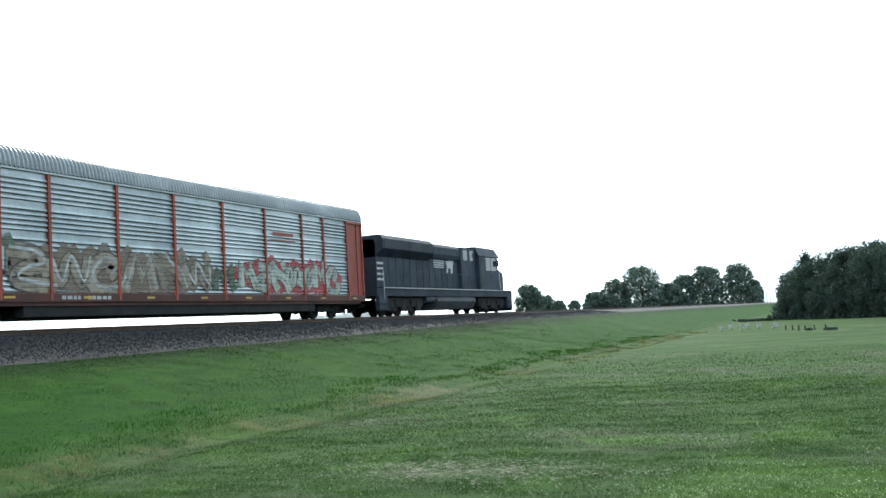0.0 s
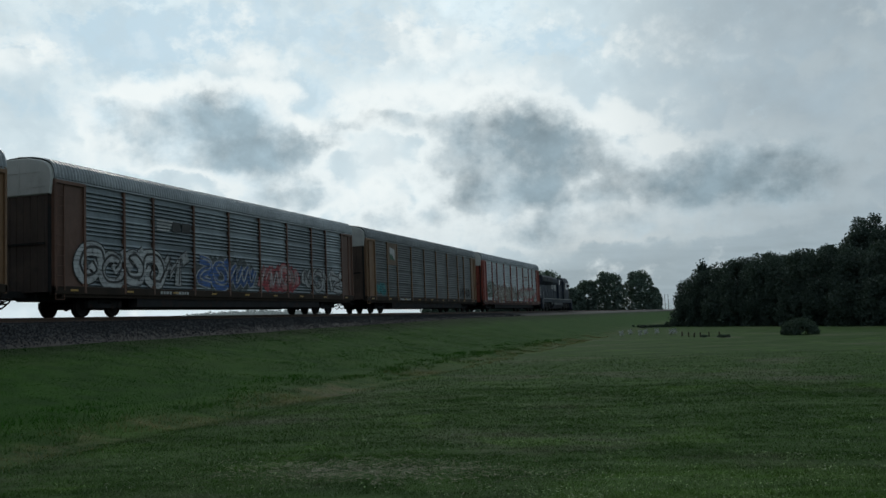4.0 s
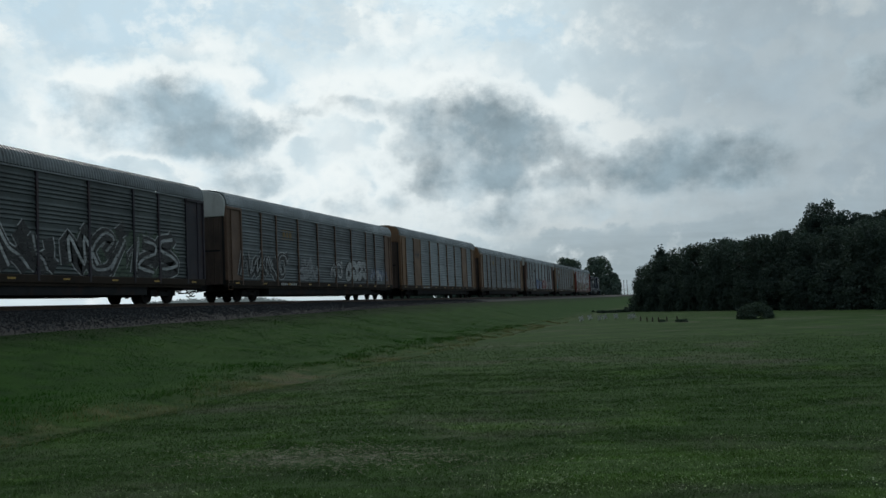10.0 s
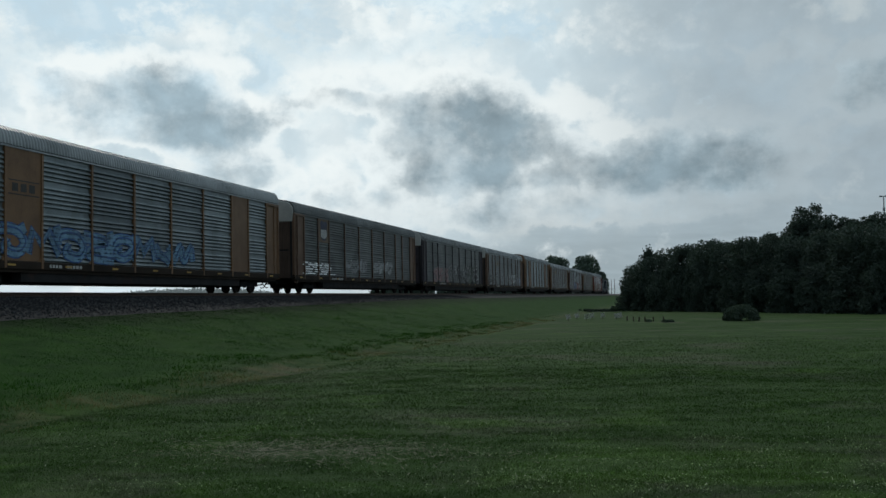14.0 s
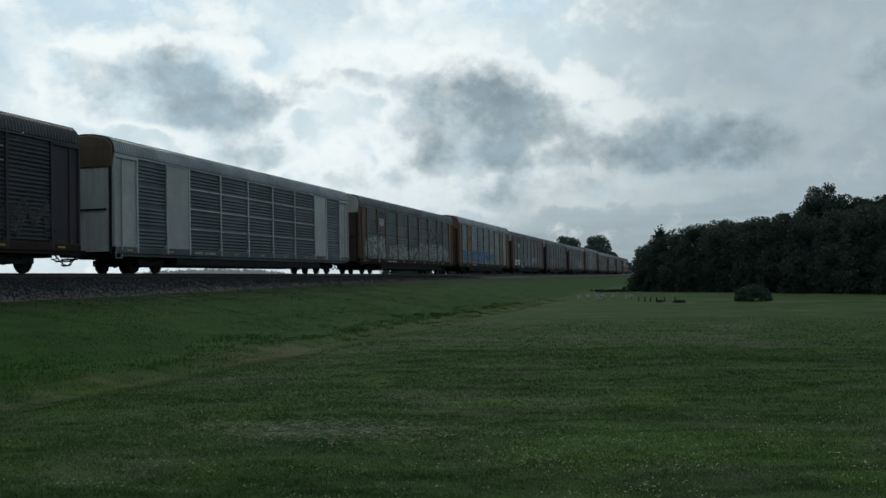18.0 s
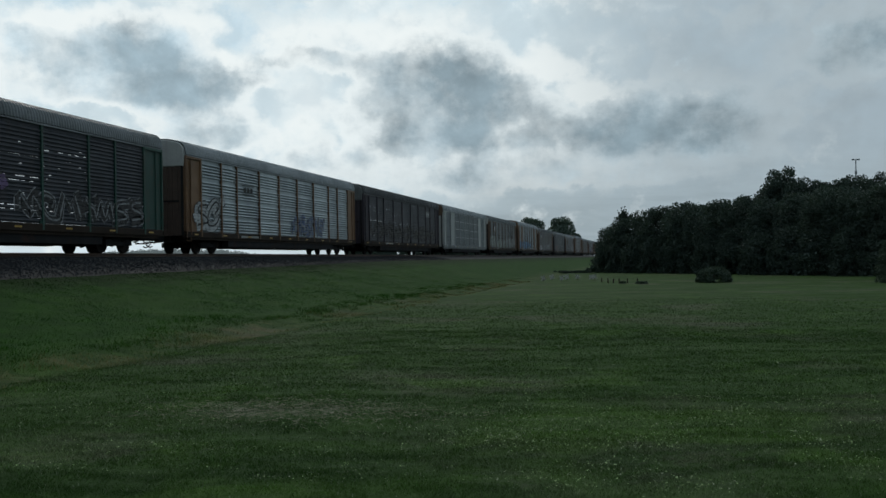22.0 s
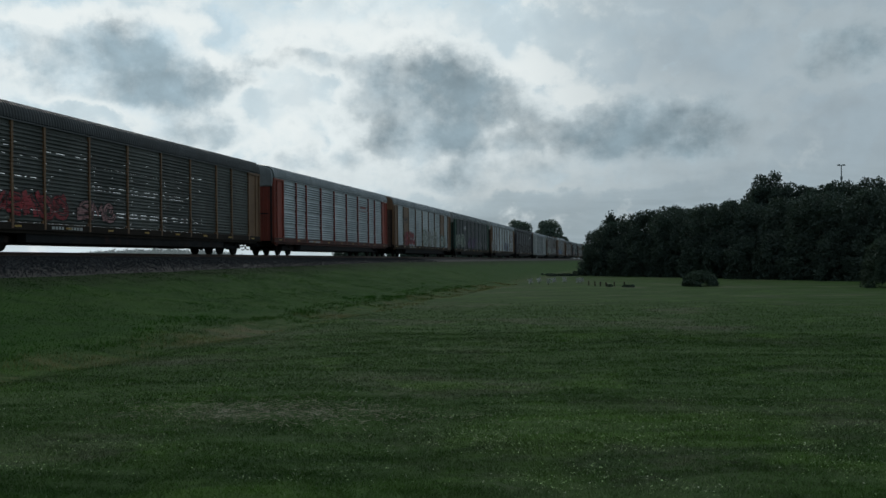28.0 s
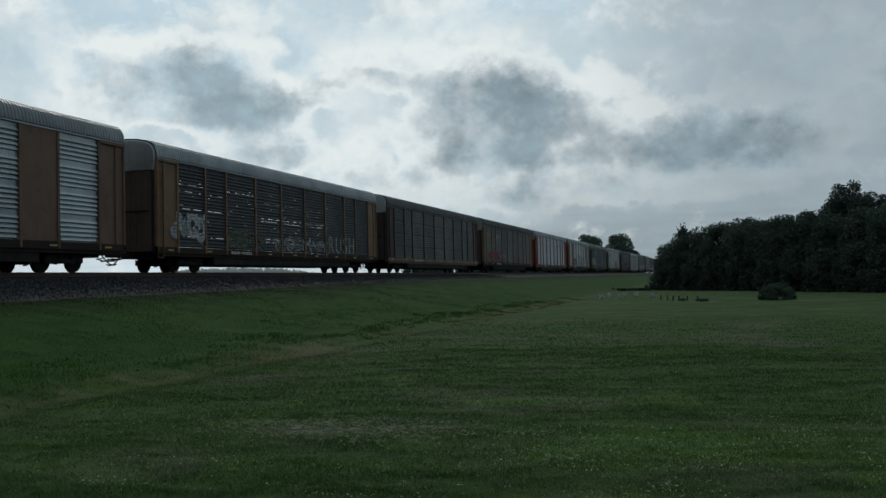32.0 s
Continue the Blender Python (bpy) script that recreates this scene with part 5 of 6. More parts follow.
def autorack(label, trim, panel, roof="roof", cap="white", solid=False, slots=False, plate=None, sill=None, dark_end=None, rise=0.0):
    """One covered car carrier. +x faces the lawn, +y is ahead."""
    car = tagged(new("autorack_car"), label, "railway car", "cars of the train")
    T, P = M[trim], M[panel]
    up = Matrix.Translation((0, 0, rise))
    tall = Matrix.Translation((0, 0, Z0)) @ Matrix.Diagonal((1, 1, 1 + rise / (Z1 - Z0), 1)) @ Matrix.Translation((0, 0, -Z0))
    put_mesh("underframe", S["under"], M["under"], car)
    for k, m in ((1, Matrix.Identity(4)), (-1, FLIP)):
        put_mesh("side_sill", S["sill"], M[sill or "sill"], car, m)
        put_mesh("top_rail", S["top"], M[roof], car, m @ up)
        for e in (Matrix.Translation((0, 11.6, 0)), Matrix.Translation((0, -11.6, 0)) @ Matrix.Scale(-1, 4, (0, 1, 0))):
            for piece in ("end_sheet", "corner_post", "end_post", "end_head"):
                put_mesh(piece, S[piece], T, car, m @ tall @ e)
        put_mesh("ladder", S["ladder"], M["under"] if k < 0 else T, car, m @ Matrix.Translation((0, -12.92, 0)))
        for y in POSTS:
            put_mesh("post", S["post"], T, car, m @ tall @ Matrix.Translation((0, y, 0)))
        for i, (a, b) in enumerate(BAY):
            w = round(b - a, 2)
            w = min((2.3, 2.95, 2.97, 1.9), key=lambda q: abs(q - w))
            kind, mat = "shallow" if panel in ("slate", "murk", "ink", "dull") else "panel", P
            if solid and i in (1, 7):
                kind, mat = "plate", M[plate or trim]
            elif slots:
                kind = "near_slot" if k > 0 else "far_slot"
            put_mesh("panel", S[kind, w], mat, car, m @ tall @ Matrix.Translation((0, (a + b) / 2, 0)))
    put_mesh("roof", S["roof"], M[roof], car, up)
    for y, m in ((HALF, Matrix.Translation((0, HALF, 0))), (-HALF, Matrix.Translation((0, -HALF, 0)) @ FLIP)):
        door = put_mesh("end_door", S["door"], M[dark_end or ("ends" if trim in ("yellow", "orange", "tan", "rustred") else trim)], car, m @ tall)
        put_mesh("door_bar", S["bar"], M["under"], door)
        put_mesh("end_cap", S["cap"], M[cap], car, m @ up)
        put_mesh("coupler", S["coupler"], M["under"], car, m)
        put_mesh("brake_hose", S["hose"], M["under"], car, m)
    add_truck(car, -10.05)
    add_truck(car, 10.05)
    # reporting marks: unreadable small bars low on the side
    rng = random.Random(label)
    g = Geo()
    y = -7.0
    for i in range(9):
        w = rng.uniform(0.10, 0.2)
        g.box(1.521, 1.5235, y, y + w, 0.90, 1.02)
        y += w + 0.06 + (0.25 if i == 3 else 0)
    for y in (-12.2, -9.0, -5.9, -2.9, 0.1, 3.0, 6.0, 9.0, 12.1):
        put_mesh("reflector", S["reflector"], M["amber"], car, Matrix.Translation((0, y, 0)))
    part("marking_bars", g, M["lettering"], car)
    return car


def sp(n):
    return M["spray_" + n]


def build_cars():
    c = []
    # 1
    k = autorack("red-framed car carrier with light galvanised panels and graffiti", "red", "galv", sill="sill_red")
    graffiti(k, -11.4, -9.2, 1.5, 2.7, 2, sp("grey"), sp("moss"), 41, sp("moss"))
    graffiti(k, -9.0, 0.6, 1.25, 2.5, 6, sp("umber"), sp("sand"), 1, sp("brown"))
    graffiti(k, 0.8, 2.0, 1.3, 2.2, 1, sp("moss"), sp("moss"), 42)
    graffiti(k, 2.4, 10.6, 1.3, 2.5, 7, sp("umber"), sp("sage"), 2, sp("red"))
    emblem(k, 6, 3.55, "red")
    c.append(k)
    # 2
    k = autorack("yellow-brown car carrier with dark panels and a flag sign", "yellow", "slate", "roof_dull")
    emblem(k, 1, 4, "flag")
    graffiti(k, -11.4, -9.8, 1.3, 1.9, 2, sp("teal"), sp("teal"), 3)
    graffiti(k, 8.0, 11.0, 1.3, 2.0, 3, sp("black"), sp("black"), 4)
    c.append(k)
    # 3
    k = autorack("orange-framed car carrier with grey panels covered in graffiti", "rustred", "steel")
    graffiti(k, -12.0, -5.5, 1.3, 2.5, 5, sp("black"), sp("white"), 5)
    graffiti(k, -4.2, 0.8, 1.3, 2.5, 4, sp("white"), sp("blue"), 6, sp("slate"))
    graffiti(k, 1.6, 5.6, 1.3, 2.4, 4, sp("red"), sp("pink"), 7, sp("red"))
    graffiti(k, 6.2, 11.4, 1.3, 2.4, 4, sp("black"), sp("white"), 8)
    emblem(k, 2, 3.6, "stripes")
    c.append(k)
    # 4
    k = autorack("yellow-framed car carrier with dark worn panels", "yellow", "dull", "roof", cap="yellow")
    emblem(k, 2, 3.9, "yellow")
    graffiti(k, 0, 8.5, 1.2, 1.8, 6, sp("grey"), sp("grey"), 9)
    c.append(k)
    # 5
    k = autorack("yellow car carrier with weathered grey louvred panels", "yellow", "steel", "roof", cap="yellow", solid=True, rise=0.25)
    emblem(k, 1, 3.6, "dark")
    c.append(k)
    # 6
    k = autorack("orange-framed car carrier with grey panels and white graffiti", "orange", "dull", "roof")
    emblem(k, 2, 3.7, "yellow")
    graffiti(k, -11.8, -6.2, 1.3, 2.6, 5, sp("white"), sp("black"), 10)
    graffiti(k, -4.3, -1.6, 1.3, 2.4, 2, sp("grey"), sp("grey"), 11)
    graffiti(k, 0.6, 2.6, 1.4, 2.4, 2, sp("black"), sp("white"), 12)
    graffiti(k, 3.4, 7.4, 1.4, 2.5, 4, sp("black"), sp("white"), 13, sp("black"))
    graffiti(k, 8.3, 11.9, 1.3, 2.2, 3, sp("blue"), sp("white"), 14)
    c.append(k)
    # 7
    k = autorack("near-black car carrier with pale graffiti along its side", "plum", "slate", "roof_dull")
    graffiti(k, -9.0, -3.6, 1.3, 2.4, 5, sp("grey"), sp("pink"), 15)
    graffiti(k, -3.0, 2.4, 1.2, 2.7, 4, sp("white"), sp("black"), 16)
    graffiti(k, 3.0, 10.6, 1.2, 2.8, 5, sp("white"), sp("black"), 17, sp("moss"))
    c.append(k)
    # 8
    k = autorack("tan-framed car carrier with dark panels and a shield emblem", "orange", "slate", "roof_dull")
    emblem(k, 1, 4, "shield")
    graffiti(k, -4.2, 0.2, 1.6, 2.3, 4, sp("grey"), sp("grey"), 18)
    graffiti(k, 1.8, 6.4, 1.6, 2.3, 4, sp("grey"), sp("white"), 19)
    words(k, "BUILDING AMERICA", -6.6, 3.62, 0.34)
    g, rng = Geo(), random.Random(4)
    for i in range(6):
        z, y = 1.22 + 0.137 * i, -12.0 + rng.uniform(0, 0.6)
        while y < -8.0 + 0.8 * rng.random():
            ln = rng.uniform(0.3, 1.3)
            g.along_y([(1.480, z), (1.492, z), (1.480, z + rng.uniform(0.04, 0.08))], y, y + ln)
            y += ln + rng.uniform(0.05, 0.6)
    part("bare_ribs", g, M["bare"], k, "bare shiny metal ribs")
    c.append(k)
    # 9
    k = autorack("yellow car carrier with grey louvred panels and blue graffiti", "yellow", "steel", "roof", cap="yellow", solid=True, rise=0.25)
    emblem(k, 1, 3.6, "dark")
    graffiti(k, -11.5, 3.5, 1.3, 2.3, 9, sp("blue"), sp("sky"), 20)
    c.append(k)
    # 10
    k = autorack("tan-framed car carrier with a shield emblem and pale graffiti", "orange", "slate", "roof_dull")
    emblem(k, 1, 4, "shield")
    graffiti(k, -12.0, -7.6, 1.25, 2.7, 5, sp("moss"), sp("sage"), 21, sp("grey"))
    graffiti(k, -6.4, 0.6, 1.25, 2.2, 6, sp("grey"), sp("sage"), 22)
    graffiti(k, 1.2, 11.4, 1.25, 2.4, 9, sp("sage"), sp("grey"), 23)
    graffiti(k, 4.2, 8.8, 2.7, 4.0, 4, sp("grey"), sp("slate"), 24)
    c.append(k)
    # 11
    k = autorack("silver-white car carrier with dark louvred panels", "white", "ink", "roof", cap="tan", solid=True, sill="dull")
    for z in (2.05, 3.0, 3.95):
        part("rail_strip", Geo().box(1.47, 1.505, -7.3, 7.3, z, z + 0.06), M["white"], k)
    c.append(k)
    # 12
    k = autorack("black car carrier with slots of daylight and faded graffiti", "plum", "coal", "roof_dark", cap="roof_dull", slots=True)
    graffiti(k, -11.5, 11.5, 1.4, 2.6, 13, sp("umber"), sp("black"), 25)
    emblem(k, 7, 4.0, "white")
    c.append(k)
    # 13
    k = autorack("yellow-framed car carrier with light panels and blue graffiti", "yellow", "galv", "roof")
    emblem(k, 2, 3.5, "dark")
    graffiti(k, -12.2, -9.6, 1.3, 2.7, 2, sp("black"), sp("white"), 26)
    graffiti(k, 0.6, 6.2, 1.25, 2.4, 7, sp("blue"), sp("grey"), 27)
    c.append(k)
    # 14
    k = autorack("dark green car carrier with slotted black panels and graffiti", "green", "coal", "roof_dull", cap="roof", slots=True)
    emblem(k, 2, 3.7, "white")
    graffiti(k, -12.0, -6.0, 1.3, 2.8, 5, sp("moss"), sp("sage"), 28)
    graffiti(k, -4.0, 2.0, 1.3, 2.5, 5, sp("black"), sp("violet"), 29)
    graffiti(k, 3.0, 11.5, 1.3, 2.3, 7, sp("grey"), sp("black"), 30)
    c.append(k)
    # 15
    k = autorack("yellow car carrier with light louvred panels and white graffiti", "yellow", "galv", "roof", cap="yellow", solid=True)
    graffiti(k, -9.0, -5.0, 1.3, 2.4, 4, sp("black"), sp("red"), 31)
    graffiti(k, -1.6, 5.6, 1.25, 2.7, 5, sp("moss"), sp("sage"), 32, sp("white"))
    graffiti(k, 6.8, 10.4, 1.3, 2.3, 4, sp("black"), sp("sage"), 33, sp("teal"))
    emblem(k, 1, 3.5, "dark")
    c.append(k)
    # 16
    k = autorack("red-framed car carrier with clean light galvanised panels", "red", "galv", "roof", cap="roof", sill="sill_red")
    emblem(k, 6, 3.75, "red")
    c.append(k)
    # 17
    k = autorack("yellow-framed car carrier with dark slotted worn panels", "yellow", "murk", "roof_dark", cap="roof", slots=True)
    graffiti(k, -10.5, -6.0, 1.4, 2.2, 5, sp("black"), sp("red"), 34)
    graffiti(k, -5.2, -2.5, 1.4, 2.1, 3, sp("black"), sp("pink"), 35)
    c.append(k)
    # 18
    k = autorack("dark maroon car carrier with dull brown-grey panels", "maroon", "murk", "roof_dark", cap="roof", sill="tan")
    c.append(k)
    # 19
    k = autorack("tan-framed car carrier with dark slotted panels and white graffiti", "yellow", "coal", "roof", cap="roof", slots=True)
    graffiti(k, -12.0, -9.4, 1.5, 2.5, 4, sp("grey"), sp("white"), 36)
    graffiti(k, -2.2, 4.5, 1.2, 1.9, 6, sp("black"), sp("grey"), 37)
    words(k, "RUSH", 4.8, 1.2, 1.5, sp("sage"))
    graffiti(k, -7.2, -3.4, 1.3, 2.1, 4, sp("umber"), sp("moss"), 38)
    c.append(k)
    # 20
    k = autorack("brown car carrier with light louvred panels", "orange", "galv", "roof", cap="orange", solid=True, rise=0.25)
    c.append(k)
    return c


def words(car, text, y, z, size, mat=None):
    """Readable lettering painted on the side."""
    cu = bpy.data.curves.new("lettering", "FONT")
    cu.body, cu.size, cu.space_character = text, size, 1.25
    cu.materials.append(mat or paint("mark_dark", (0.03, 0.03, 0.03)))
    ob = new("lettering", cu)
    ob.parent = car
    ob.matrix_basis = Matrix.Translation((1.4825, y, z)) @ Matrix.Rotation(radians(90), 4, "Z") @ Matrix.Rotation(radians(90), 4, "X")


def locomotive():
    """Black six-axle freight diesel; +y is its front, with the wide cab."""
    k = tagged(new("locomotive"), "black six-axle diesel freight locomotive with white stripes", "locomotive")
    B, G = M["loco"], M["loco_grey"]
    L = 10.9
    part("frame", Geo().box(-1.45, 1.45, -L, L, 1.10, 1.55, 0.02).box(-1.5, 1.5, -L + 0.6, L - 0.6, 1.50, 1.60), B, k)
    part("sill_stripe", Geo().box(1.502, 1.507, -L + 0.7, L - 0.7, 1.53, 1.585), M["lettering"], k, "white sill stripe")
    hood = [(-0.98, 1.6), (-0.98, 4.1), (-0.85, 4.3), (0.85, 4.3), (0.98, 4.1), (0.98, 1.6)]
    part("long_hood", Geo().along_y(hood, -L + 0.9, 4.3), B, k)
    rad = [(-0.97, 3.3), (-1.45, 3.75), (-1.45, 4.3), (-1.25, 4.52), (1.25, 4.52), (1.45, 4.3), (1.45, 3.75), (0.97, 3.3)]
    r = part("radiator", Geo().along_y(rad, -L + 0.9, -3.2), B, k)
    for s in (-1, 1):
        part("grille", Geo().box(s * 1.455 - 0.01, s * 1.455 + 0.01, -L + 1.2, -6.9, 3.82, 4.25), G, r)
        part("grille", Geo().box(s * 1.455 - 0.01, s * 1.455 + 0.01, -6.6, -3.5, 3.82, 4.25), G, r)
    for y in (-8.6, -6.8, -5.0):
        part("fan", Geo().tube((0, y, 4.5), (0, y, 4.60), 0.62, 20), G, k)
    part("engine_housing", Geo().along_y([(-1.1, 3.5), (-1.2, 3.8), (-1.2, 4.25), (-1.0, 4.45), (1.0, 4.45), (1.2, 4.25), (1.2, 3.8), (1.1, 3.5)], -2.6, 1.6), B, k)
    part("blower_housing", Geo().box(-1.25, 1.25, 1.7, 4.3, 1.6, 4.42, 0.05), B, k)
    cab = [(-1.5, 1.6), (-1.5, 3.95), (-1.2, 4.5), (1.2, 4.5), (1.5, 3.95), (1.5, 1.6)]
    c = part("cab", Geo().along_y(cab, 4.35, 8.0), B, k)
    part("cab_roof", Geo().along_y([(-1.56, 3.93), (-1.22, 4.58), (1.22, 4.58), (1.56, 3.93), (1.5, 3.90), (1.18, 4.52), (-1.18, 4.52), (-1.5, 3.90)], 4.25, 8.25), B, k)
    nose = [[(x, 8.0, z) for x, z in ((-1.4, 1.6), (1.4, 1.6), (1.4, 3.2), (1.1, 3.4), (-1.1, 3.4), (-1.4, 3.2))], [(x, 9.95, z) for x, z in ((-1.15, 1.6), (1.15, 1.6), (1.15, 2.85), (0.9, 3.0), (-0.9, 3.0), (-1.15, 2.85))]]
    part("nose", Geo().loft(nose), B, k)
    post = Geo().tube((0, 0, 1.6), (0, 0, 2.55), 0.016, 6).mesh("stanchion")
    door = Geo().box(-0.012, 0.012, 0.0, 0.84, 1.75, 3.4, 0.004).mesh("hood_door")
    for s in (-1, 1):
        part("window", Geo().box(s * 1.503 - 0.004, s * 1.503 + 0.004, 5.6, 6.5, 2.95, 3.88), M["glass"], c)
        part("window", Geo().box(s * 1.503 - 0.004, s * 1.503 + 0.004, 6.6, 7.6, 2.95, 3.88), M["glass"], c)
        part("windscreen", Geo().box(s * 0.65 - 0.5, s * 0.65 + 0.5, 8.002, 8.01, 3.5, 4.1), M["glass"], c)
        part("mirror", Geo().box(s * 1.62 - 0.1, s * 1.62 + 0.1, 7.6, 7.66, 3.3, 3.7), G, c)
        part("air_tank", Geo().tube((s * 1.15, -4.4, 0.95), (s * 1.15, -3.1, 0.95), 0.24, 12), G, k)
        for y in (9.75, -10.75):
            w = part("stepwell", Geo().box(s * 1.36 - 0.12, s * 1.36 + 0.12, y, y + 1.0, 0.3, 1.15).box(s * 1.5 - 0.06, s * 1.5 + 0.06, y + 0.1, y + 0.9, 0.34, 0.38).box(s * 1.5 - 0.06, s * 1.5 + 0.06, y + 0.1, y + 0.9, 0.68, 0.72), B, k)
        part("handrail", Geo().tube((s * 1.45, -10.3, 2.55), (s * 1.45, 4.3, 2.55), 0.016, 6), G, k)
        part("handrail", Geo().tube((s * 1.45, 8.1, 2.55), (s * 1.45, 10.7, 2.3), 0.016, 6), G, k)
        for i in range(9):
            put_mesh("stanchion", post, G, k, pose(s * 1.45, -10.3 + 1.8 * i, 0))
        for i in range(14):
            put_mesh("hood_door", door, B, k, pose(s * 0.985, -9.4 + 0.92 * i, 0))
        for i in range(5):
            part("stripe", Geo().box(s * 1.004, s * 1.010, -2.3, -0.75 + 0.06 * i, 2.95 + 0.14 * i, 3.03 + 0.14 * i), M["lettering"], k)
        mark = [(-0.35, 2.62), (-0.05, 2.70), (0.0, 3.0), (0.35, 2.95), (0.40, 2.62), (0.72, 2.66), (0.78, 3.2), (0.95, 3.42), (0.62, 3.64), (0.1, 3.5), (-0.4, 3.4), (-0.2, 3.1)]
        e = part("emblem", Geo().loft([[(s * q, y, z) for y, z in mark] for q in (1.004, 1.010)]), M["lettering"], k, "pale plain shape of the owner's mark")
        part("louvre", Geo().box(s * 1.255 - 0.012, s * 1.255 + 0.012, 2.0, 2.75, 3.55, 4.25), M["glass"], k)
        part("louvre", Geo().box(s * 1.255 - 0.012, s * 1.255 + 0.012, 3.2, 3.85, 3.55, 4.25), M["glass"], k)
        part("cab_door", Geo().box(s * 1.503 - 0.01, s * 1.503 + 0.01, 4.6, 5.35, 1.75, 3.75, 0.02), G, c)
        part("grab_iron", Geo().tube((s * 1.53, 8.3, 1.7), (s * 1.47, 8.3, 2.9), 0.018, 6), M["lettering"], k)
        part("grab_iron", Geo().tube((s * 1.53, -10.2, 0.9), (s * 1.53, -10.2, 2.5), 0.018, 6), M["lettering"], k)
        for i in range(4):
            part("stripe", Geo().box(s * 1.003, s * 1.010, -9.95, -9.2, 2.0 + 0.3 * i, 2.12 + 0.3 * i), M["lettering"], k)
    part("fuel_tank", Geo().along_y([(-1.35, 1.15), (-1.48, 0.8), (-1.2, 0.32), (1.2, 0.32), (1.48, 0.8), (1.35, 1.15)], -3.0, 3.4), G, k)
    part("plow", Geo().loft([[(-1.45, 10.75, 0.08), (1.45, 10.75, 0.08), (1.45, 10.75, 1.2), (-1.45, 10.75, 1.2)], [(-0.9, 11.15, 0.08), (0.9, 11.15, 0.08), (1.2, 10.9, 1.2), (-1.2, 10.9, 1.2)]]), B, k)
    for s in (1, -1):
        put_mesh("coupler", S["coupler"], M["under"], k, pose(0, s * 10.6, 0, 0, 0, 0 if s > 0 else 180))
    part("horn", Geo().tube((0.3, 3.4, 4.5), (0.3, 3.8, 4.5), 0.05, 8, 0.1), G, k)
    fr = Geo().along_y([(1.0, 0.5), (1.22, 0.5), (1.22, 1.0), (1.0, 1.0)], -2.6, 2.6)
    for y in (-1.95, 0, 1.95):
        fr.box(1.0, 1.28, y - 0.3, y + 0.3, 0.3, 0.85, 0.06)
    for y in (-1.0, 1.0):
        fr.box(0.95, 1.15, y - 0.35, y + 0.35, 0.25, 0.6, 0.05).tube((1.2, y, 0.75), (1.3, y, 0.75), 0.16, 10)
    S["loco_frame"] = fr.mesh("side_frame")
    for y in (-7.3, 7.1):
        add_truck(k, y, (-1.95, 0.0, 1.95), 0.53, "loco_frame", "loco_wheel")
    return k


CARS = build_cars()
LOCO = locomotive()


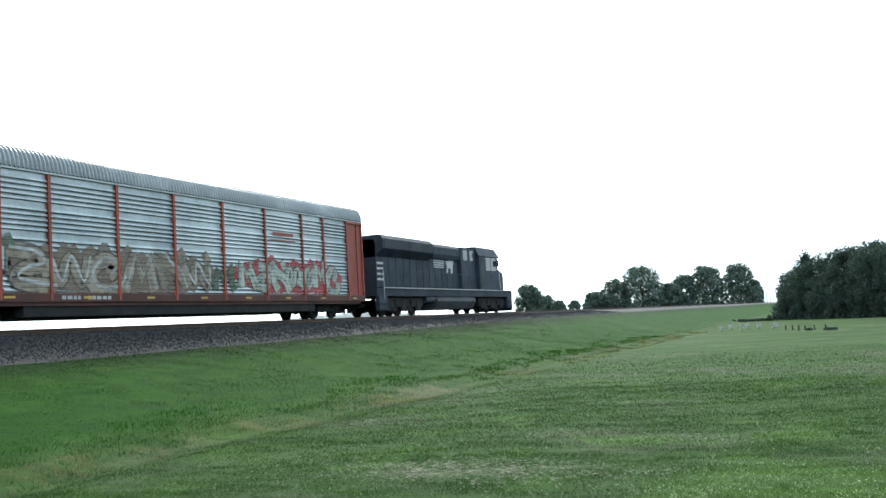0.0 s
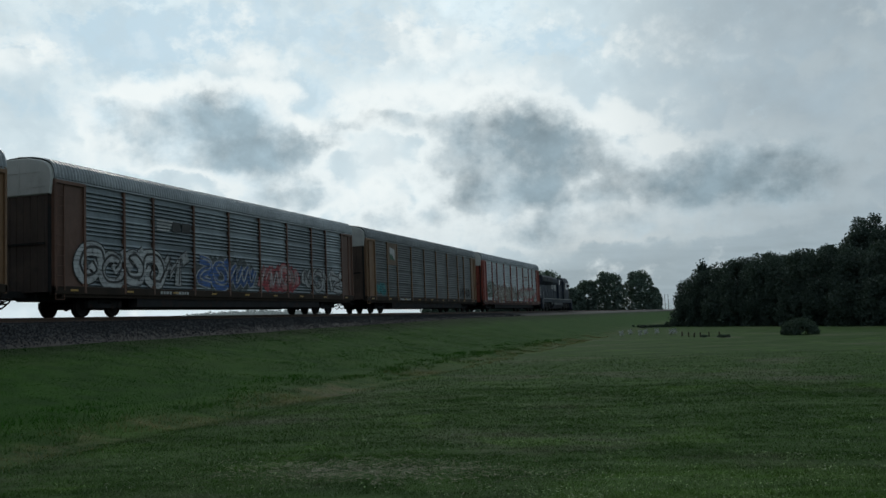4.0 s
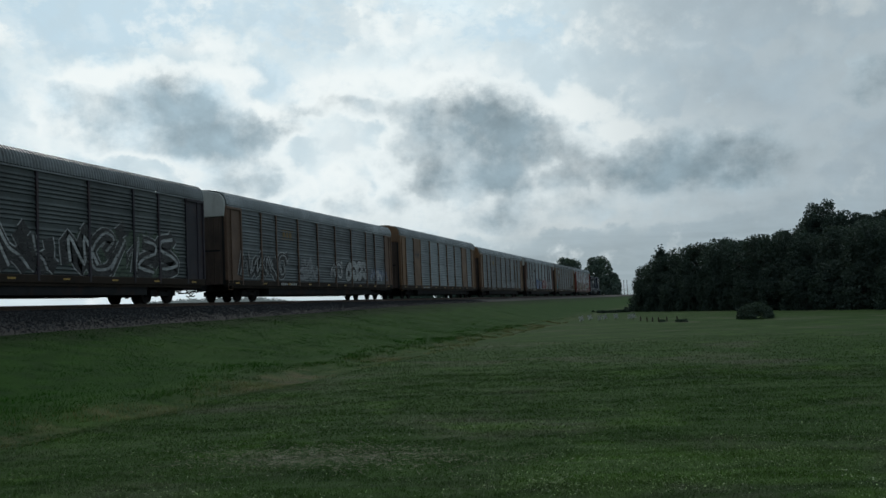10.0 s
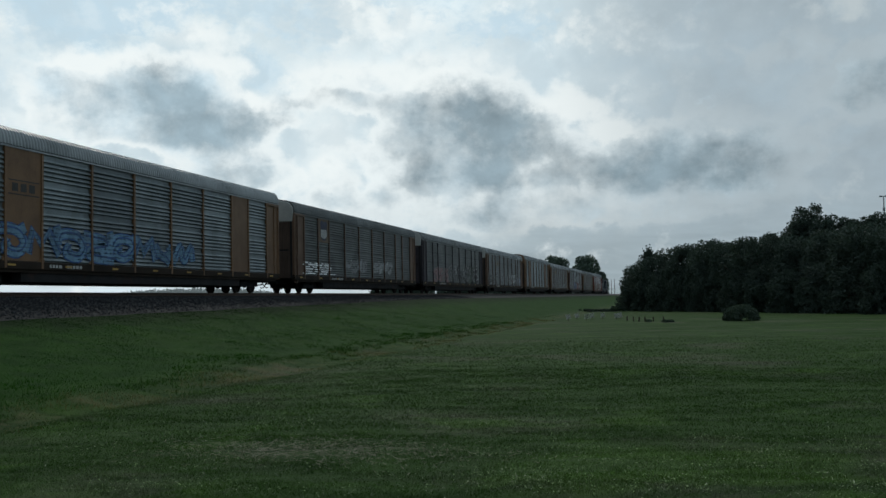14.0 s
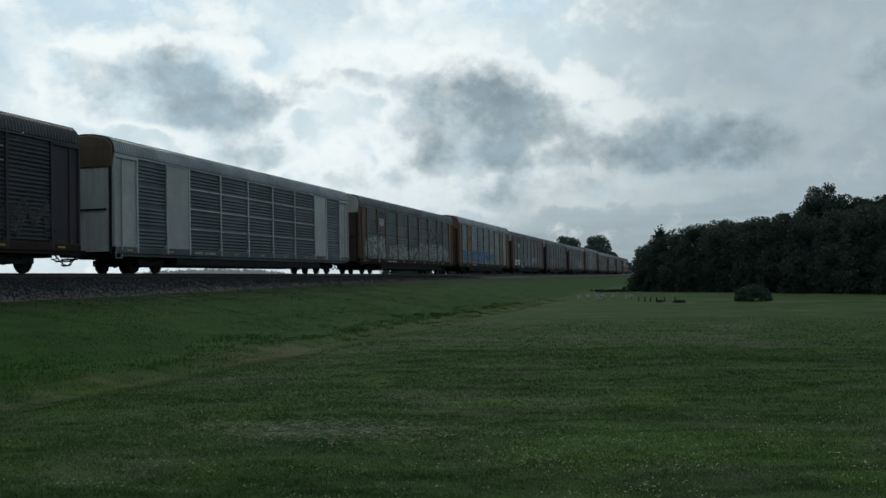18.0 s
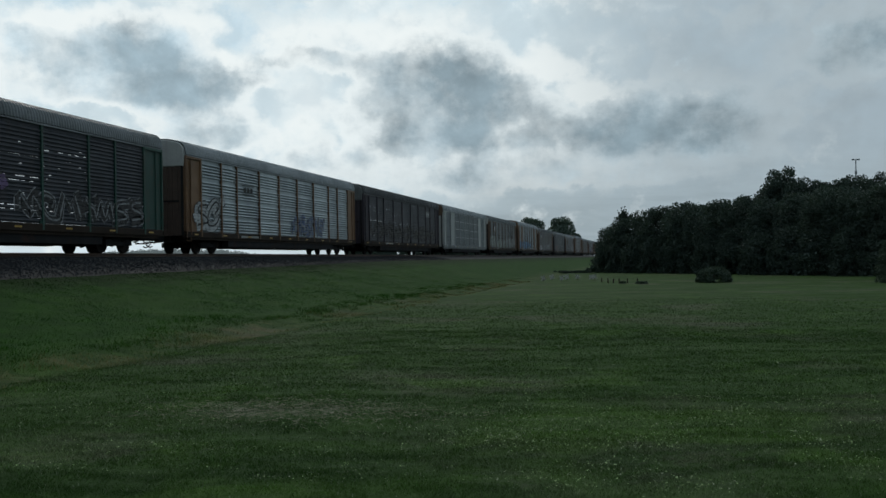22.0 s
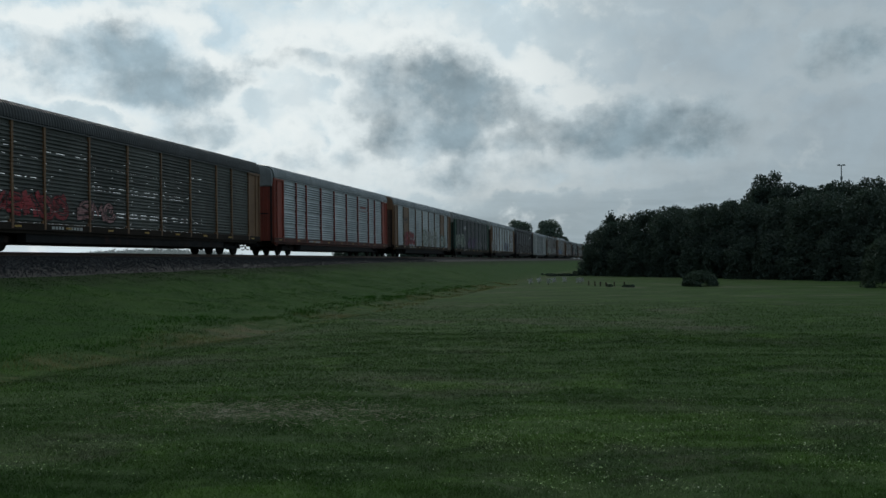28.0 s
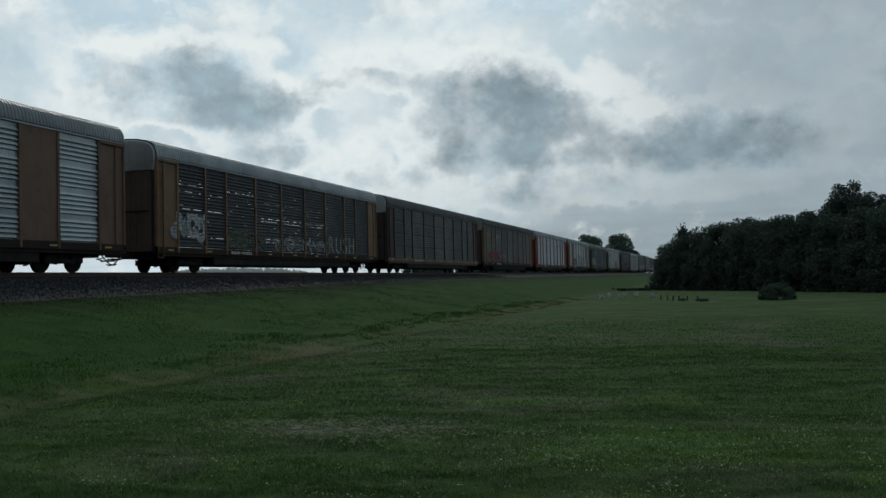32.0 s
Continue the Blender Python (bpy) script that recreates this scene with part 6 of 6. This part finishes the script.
# ---------------------------------------------------------------- small things on the lawn and in the distance
def build_small():
    # row of short dark stakes and pale wooden garden crosses beside a heap of cuttings
    stake = tagged(new("garden_stake"), "short dark wooden garden stake in the lawn", "stake", "row of garden stakes")
    part("stake", Geo().box(-0.035, 0.035, -0.035, 0.035, -0.1, 0.28, 0.008).tube((0, 0, 0.28), (0, 0, 0.33), 0.035, 6, 0.01), M["bark"], stake)
    spots = ((20.9, 61.4), (21.4, 59.8), (21.75, 59.3), (22.15, 58.8), (22.65, 59.4), (23.3, 58.5))
    for i, (x, y) in enumerate(spots):
        m = pose(x, y, ground_z(x, y), random.uniform(-5, 5), random.uniform(-5, 5), random.uniform(0, 90))
        if i == 0:
            stake.matrix_basis = m
        else:
            copy_thing(stake, m)
    pin = tagged(new("garden_pinwheel"), "pale garden pinwheel on a thin stick", "garden ornament", "garden pinwheels")
    part("stick", Geo().tube((0, 0, -0.1), (0, 0, 0.3), 0.014, 6), M["bark"], pin)
    for k in range(4):
        a = radians(45 + 90 * k)
        ca, sa = math.cos(a), math.sin(a)
        g = Geo().loft([[(0.03 * -sa, -0.03, 0.3 + 0.03 * ca), (0.03 * sa, -0.03, 0.3 - 0.03 * ca), (0.03 * sa, -0.01, 0.3 - 0.03 * ca), (0.03 * -sa, -0.01, 0.3 + 0.03 * ca)],
                        [(0.19 * ca - 0.10 * sa, -0.05, 0.3 + 0.19 * sa + 0.10 * ca), (0.19 * ca + 0.03 * sa, -0.03, 0.3 + 0.19 * sa - 0.03 * ca),
                         (0.19 * ca + 0.03 * sa, -0.02, 0.3 + 0.19 * sa - 0.03 * ca), (0.19 * ca - 0.10 * sa, -0.04, 0.3 + 0.19 * sa + 0.10 * ca)]])
        part("vane", g, M["vane"], pin, "pale vane")
    for i, (x, y) in enumerate(((16.9, 62.4), (17.1, 66.0), (18.0, 63.6), (18.2, 65.5), (18.9, 66.0), (20.0, 64.2), (20.2, 65.2))):
        m = pose(x, y, ground_z(x, y), 0, random.uniform(-8, 8), random.uniform(-35, 20))
        if i == 0:
            pin.matrix_basis = m
        else:
            copy_thing(pin, m)

    # heaps of cuttings
    for x, y, r, seed in ((23.6, 57.2, 0.35, 3), (22.4, 57.9, 0.08, 5)):
        rng = random.Random(seed)
        blobs = [(rng.uniform(-r, r), rng.uniform(-0.3, 0.3), 0.02 + 0.06 * rng.random(), 0.08) for _ in range(16)]
        h = tagged(put_mesh("brush_pile", crown_mesh("brush_heap", seed, blobs, 900, 0.06), M["conifer"]), "small dark pile of garden cuttings on the lawn", "brush", kind="stuff")
        h.matrix_basis = pose(x, y, ground_z(x, y))
    # overgrown verge at the end of the wood
    rng = random.Random(12)
    for i in range(9):
        x, y = 14.4 + 0.5 * i, 99.5 - 0.3 * i
        r = rng.uniform(0.08, 0.2) + (0.5 if i > 6 else 0)
        blobs = [(rng.uniform(-0.7, 0.7), rng.uniform(-0.4, 0.4), 0.05 + r * rng.random(), 0.16) for _ in range(14)]
        w = tagged(put_mesh("weeds", crown_mesh("weeds", 30 + i, blobs, 900, 0.06), M["leaf"]), "low clump of dark weeds beside the wood", "weeds", "clumps of weeds")
        w.matrix_basis = pose(x, y, ground_z(x, y))
    # tall lamp mast behind the wood
    mast = tagged(new("lamp_mast"), "tall grey lamp mast with twin heads behind trees", "lamp")
    part("pole", Geo().tube((0, 0, 0), (0, 0, 19.4), 0.16, 10, 0.09), M["steel"], mast)
    part("collar", Geo().tube((0, 0, 16.6), (0, 0, 17.2), 0.22, 10, 0.22), M["steel"], mast)
    part("arm", Geo().box(-0.55, 0.55, -0.05, 0.05, 19.3, 19.42), M["steel"], mast)
    for s in (-1, 1):
        part("lamp_head", Geo().box(s * 0.5 - 0.22, s * 0.5 + 0.22, -0.2, 0.2, 19.24, 19.5, 0.05), M["steel"], mast)
    d = 190.0
    mast.matrix_basis = pose(EYE[0] - d * math.sin(radians(-11.45)), d * math.cos(radians(-11.45)), 0, 0, 0, 11)
    # power poles far down the line
    def power_pole(az, dist, h, arms):
        p = tagged(new("power_pole"), "thin power pole far down the line", "power pole", "far power poles")
        part("pole", Geo().tube((0, 0, 0), (0, 0, h), 0.22, 8, 0.14), M["bark"], p)
        for i in range(arms):
            part("crossarm", Geo().box(-1.4, 1.4, -0.1, 0.1, h - 0.6 - 1.2 * i, h - 0.4 - 1.2 * i), M["bark"], p)
        p.matrix_basis = pose(EYE[0] - dist * math.sin(radians(az)), dist * math.cos(radians(az)), 0, 0, 0, az)
    for az, dist, h, arms in ((4.12, 620, 12.6, 0), (3.92, 620, 12.6, 0), (4.40, 700, 9.0, 2), (4.30, 800, 8.6, 1)):
        power_pole(az, dist, h, arms)
    # distant woods on the horizon
    rng = np.random.default_rng(17)
    for a0, a1, dist, h in ((24.5, 35.2, 900, 15.5), (35.2, 37.5, 1050, 9.0), (2.5, 9.0, 1500, 13.0), (9.0, 24.5, 1700, 9.0)):
        n = int((a1 - a0) * 26)
        blobs = []
        for i in range(n):
            a = radians(a0 + (a1 - a0) * (i + rng.random()) / n)
            edge = min(1.0, 0.45 + 2.2 * min(i, n - 1 - i) / n)
            z = h * edge * (0.45 + 0.3 * rng.random())
            blobs.append((EYE[0] - dist * math.sin(a), dist * math.cos(a) + rng.uniform(-20, 20), z, h * 0.36 * (0.7 + 0.6 * rng.random())))
        w = put_mesh("far_woods", crown_mesh("far_woods", int(a0), blobs, 26000, dist * 0.0011), M["near_haze_glow" if dist < 1200 else "far_haze_glow"])
        tagged(w, "hazy line of distant woods on the horizon", "woods", kind="stuff")


build_small()


# ---------------------------------------------------------------- the train runs away along +y
def ahead(t):
    """Where the front of the first car stands along the track at t seconds."""
    return 43.05 + 17.047 * t - 0.0122 * t * t


def motions():
    times = [2.0 * i for i in range(17)]
    walk(LOCO, [(t, pose(0, ahead(t) + 11.3, RAIL)) for t in times])
    for i, car in enumerate(CARS):
        walk(car, [(t, pose(0, ahead(t) - (i + 0.5) * PITCH, RAIL)) for t in times])


motions()
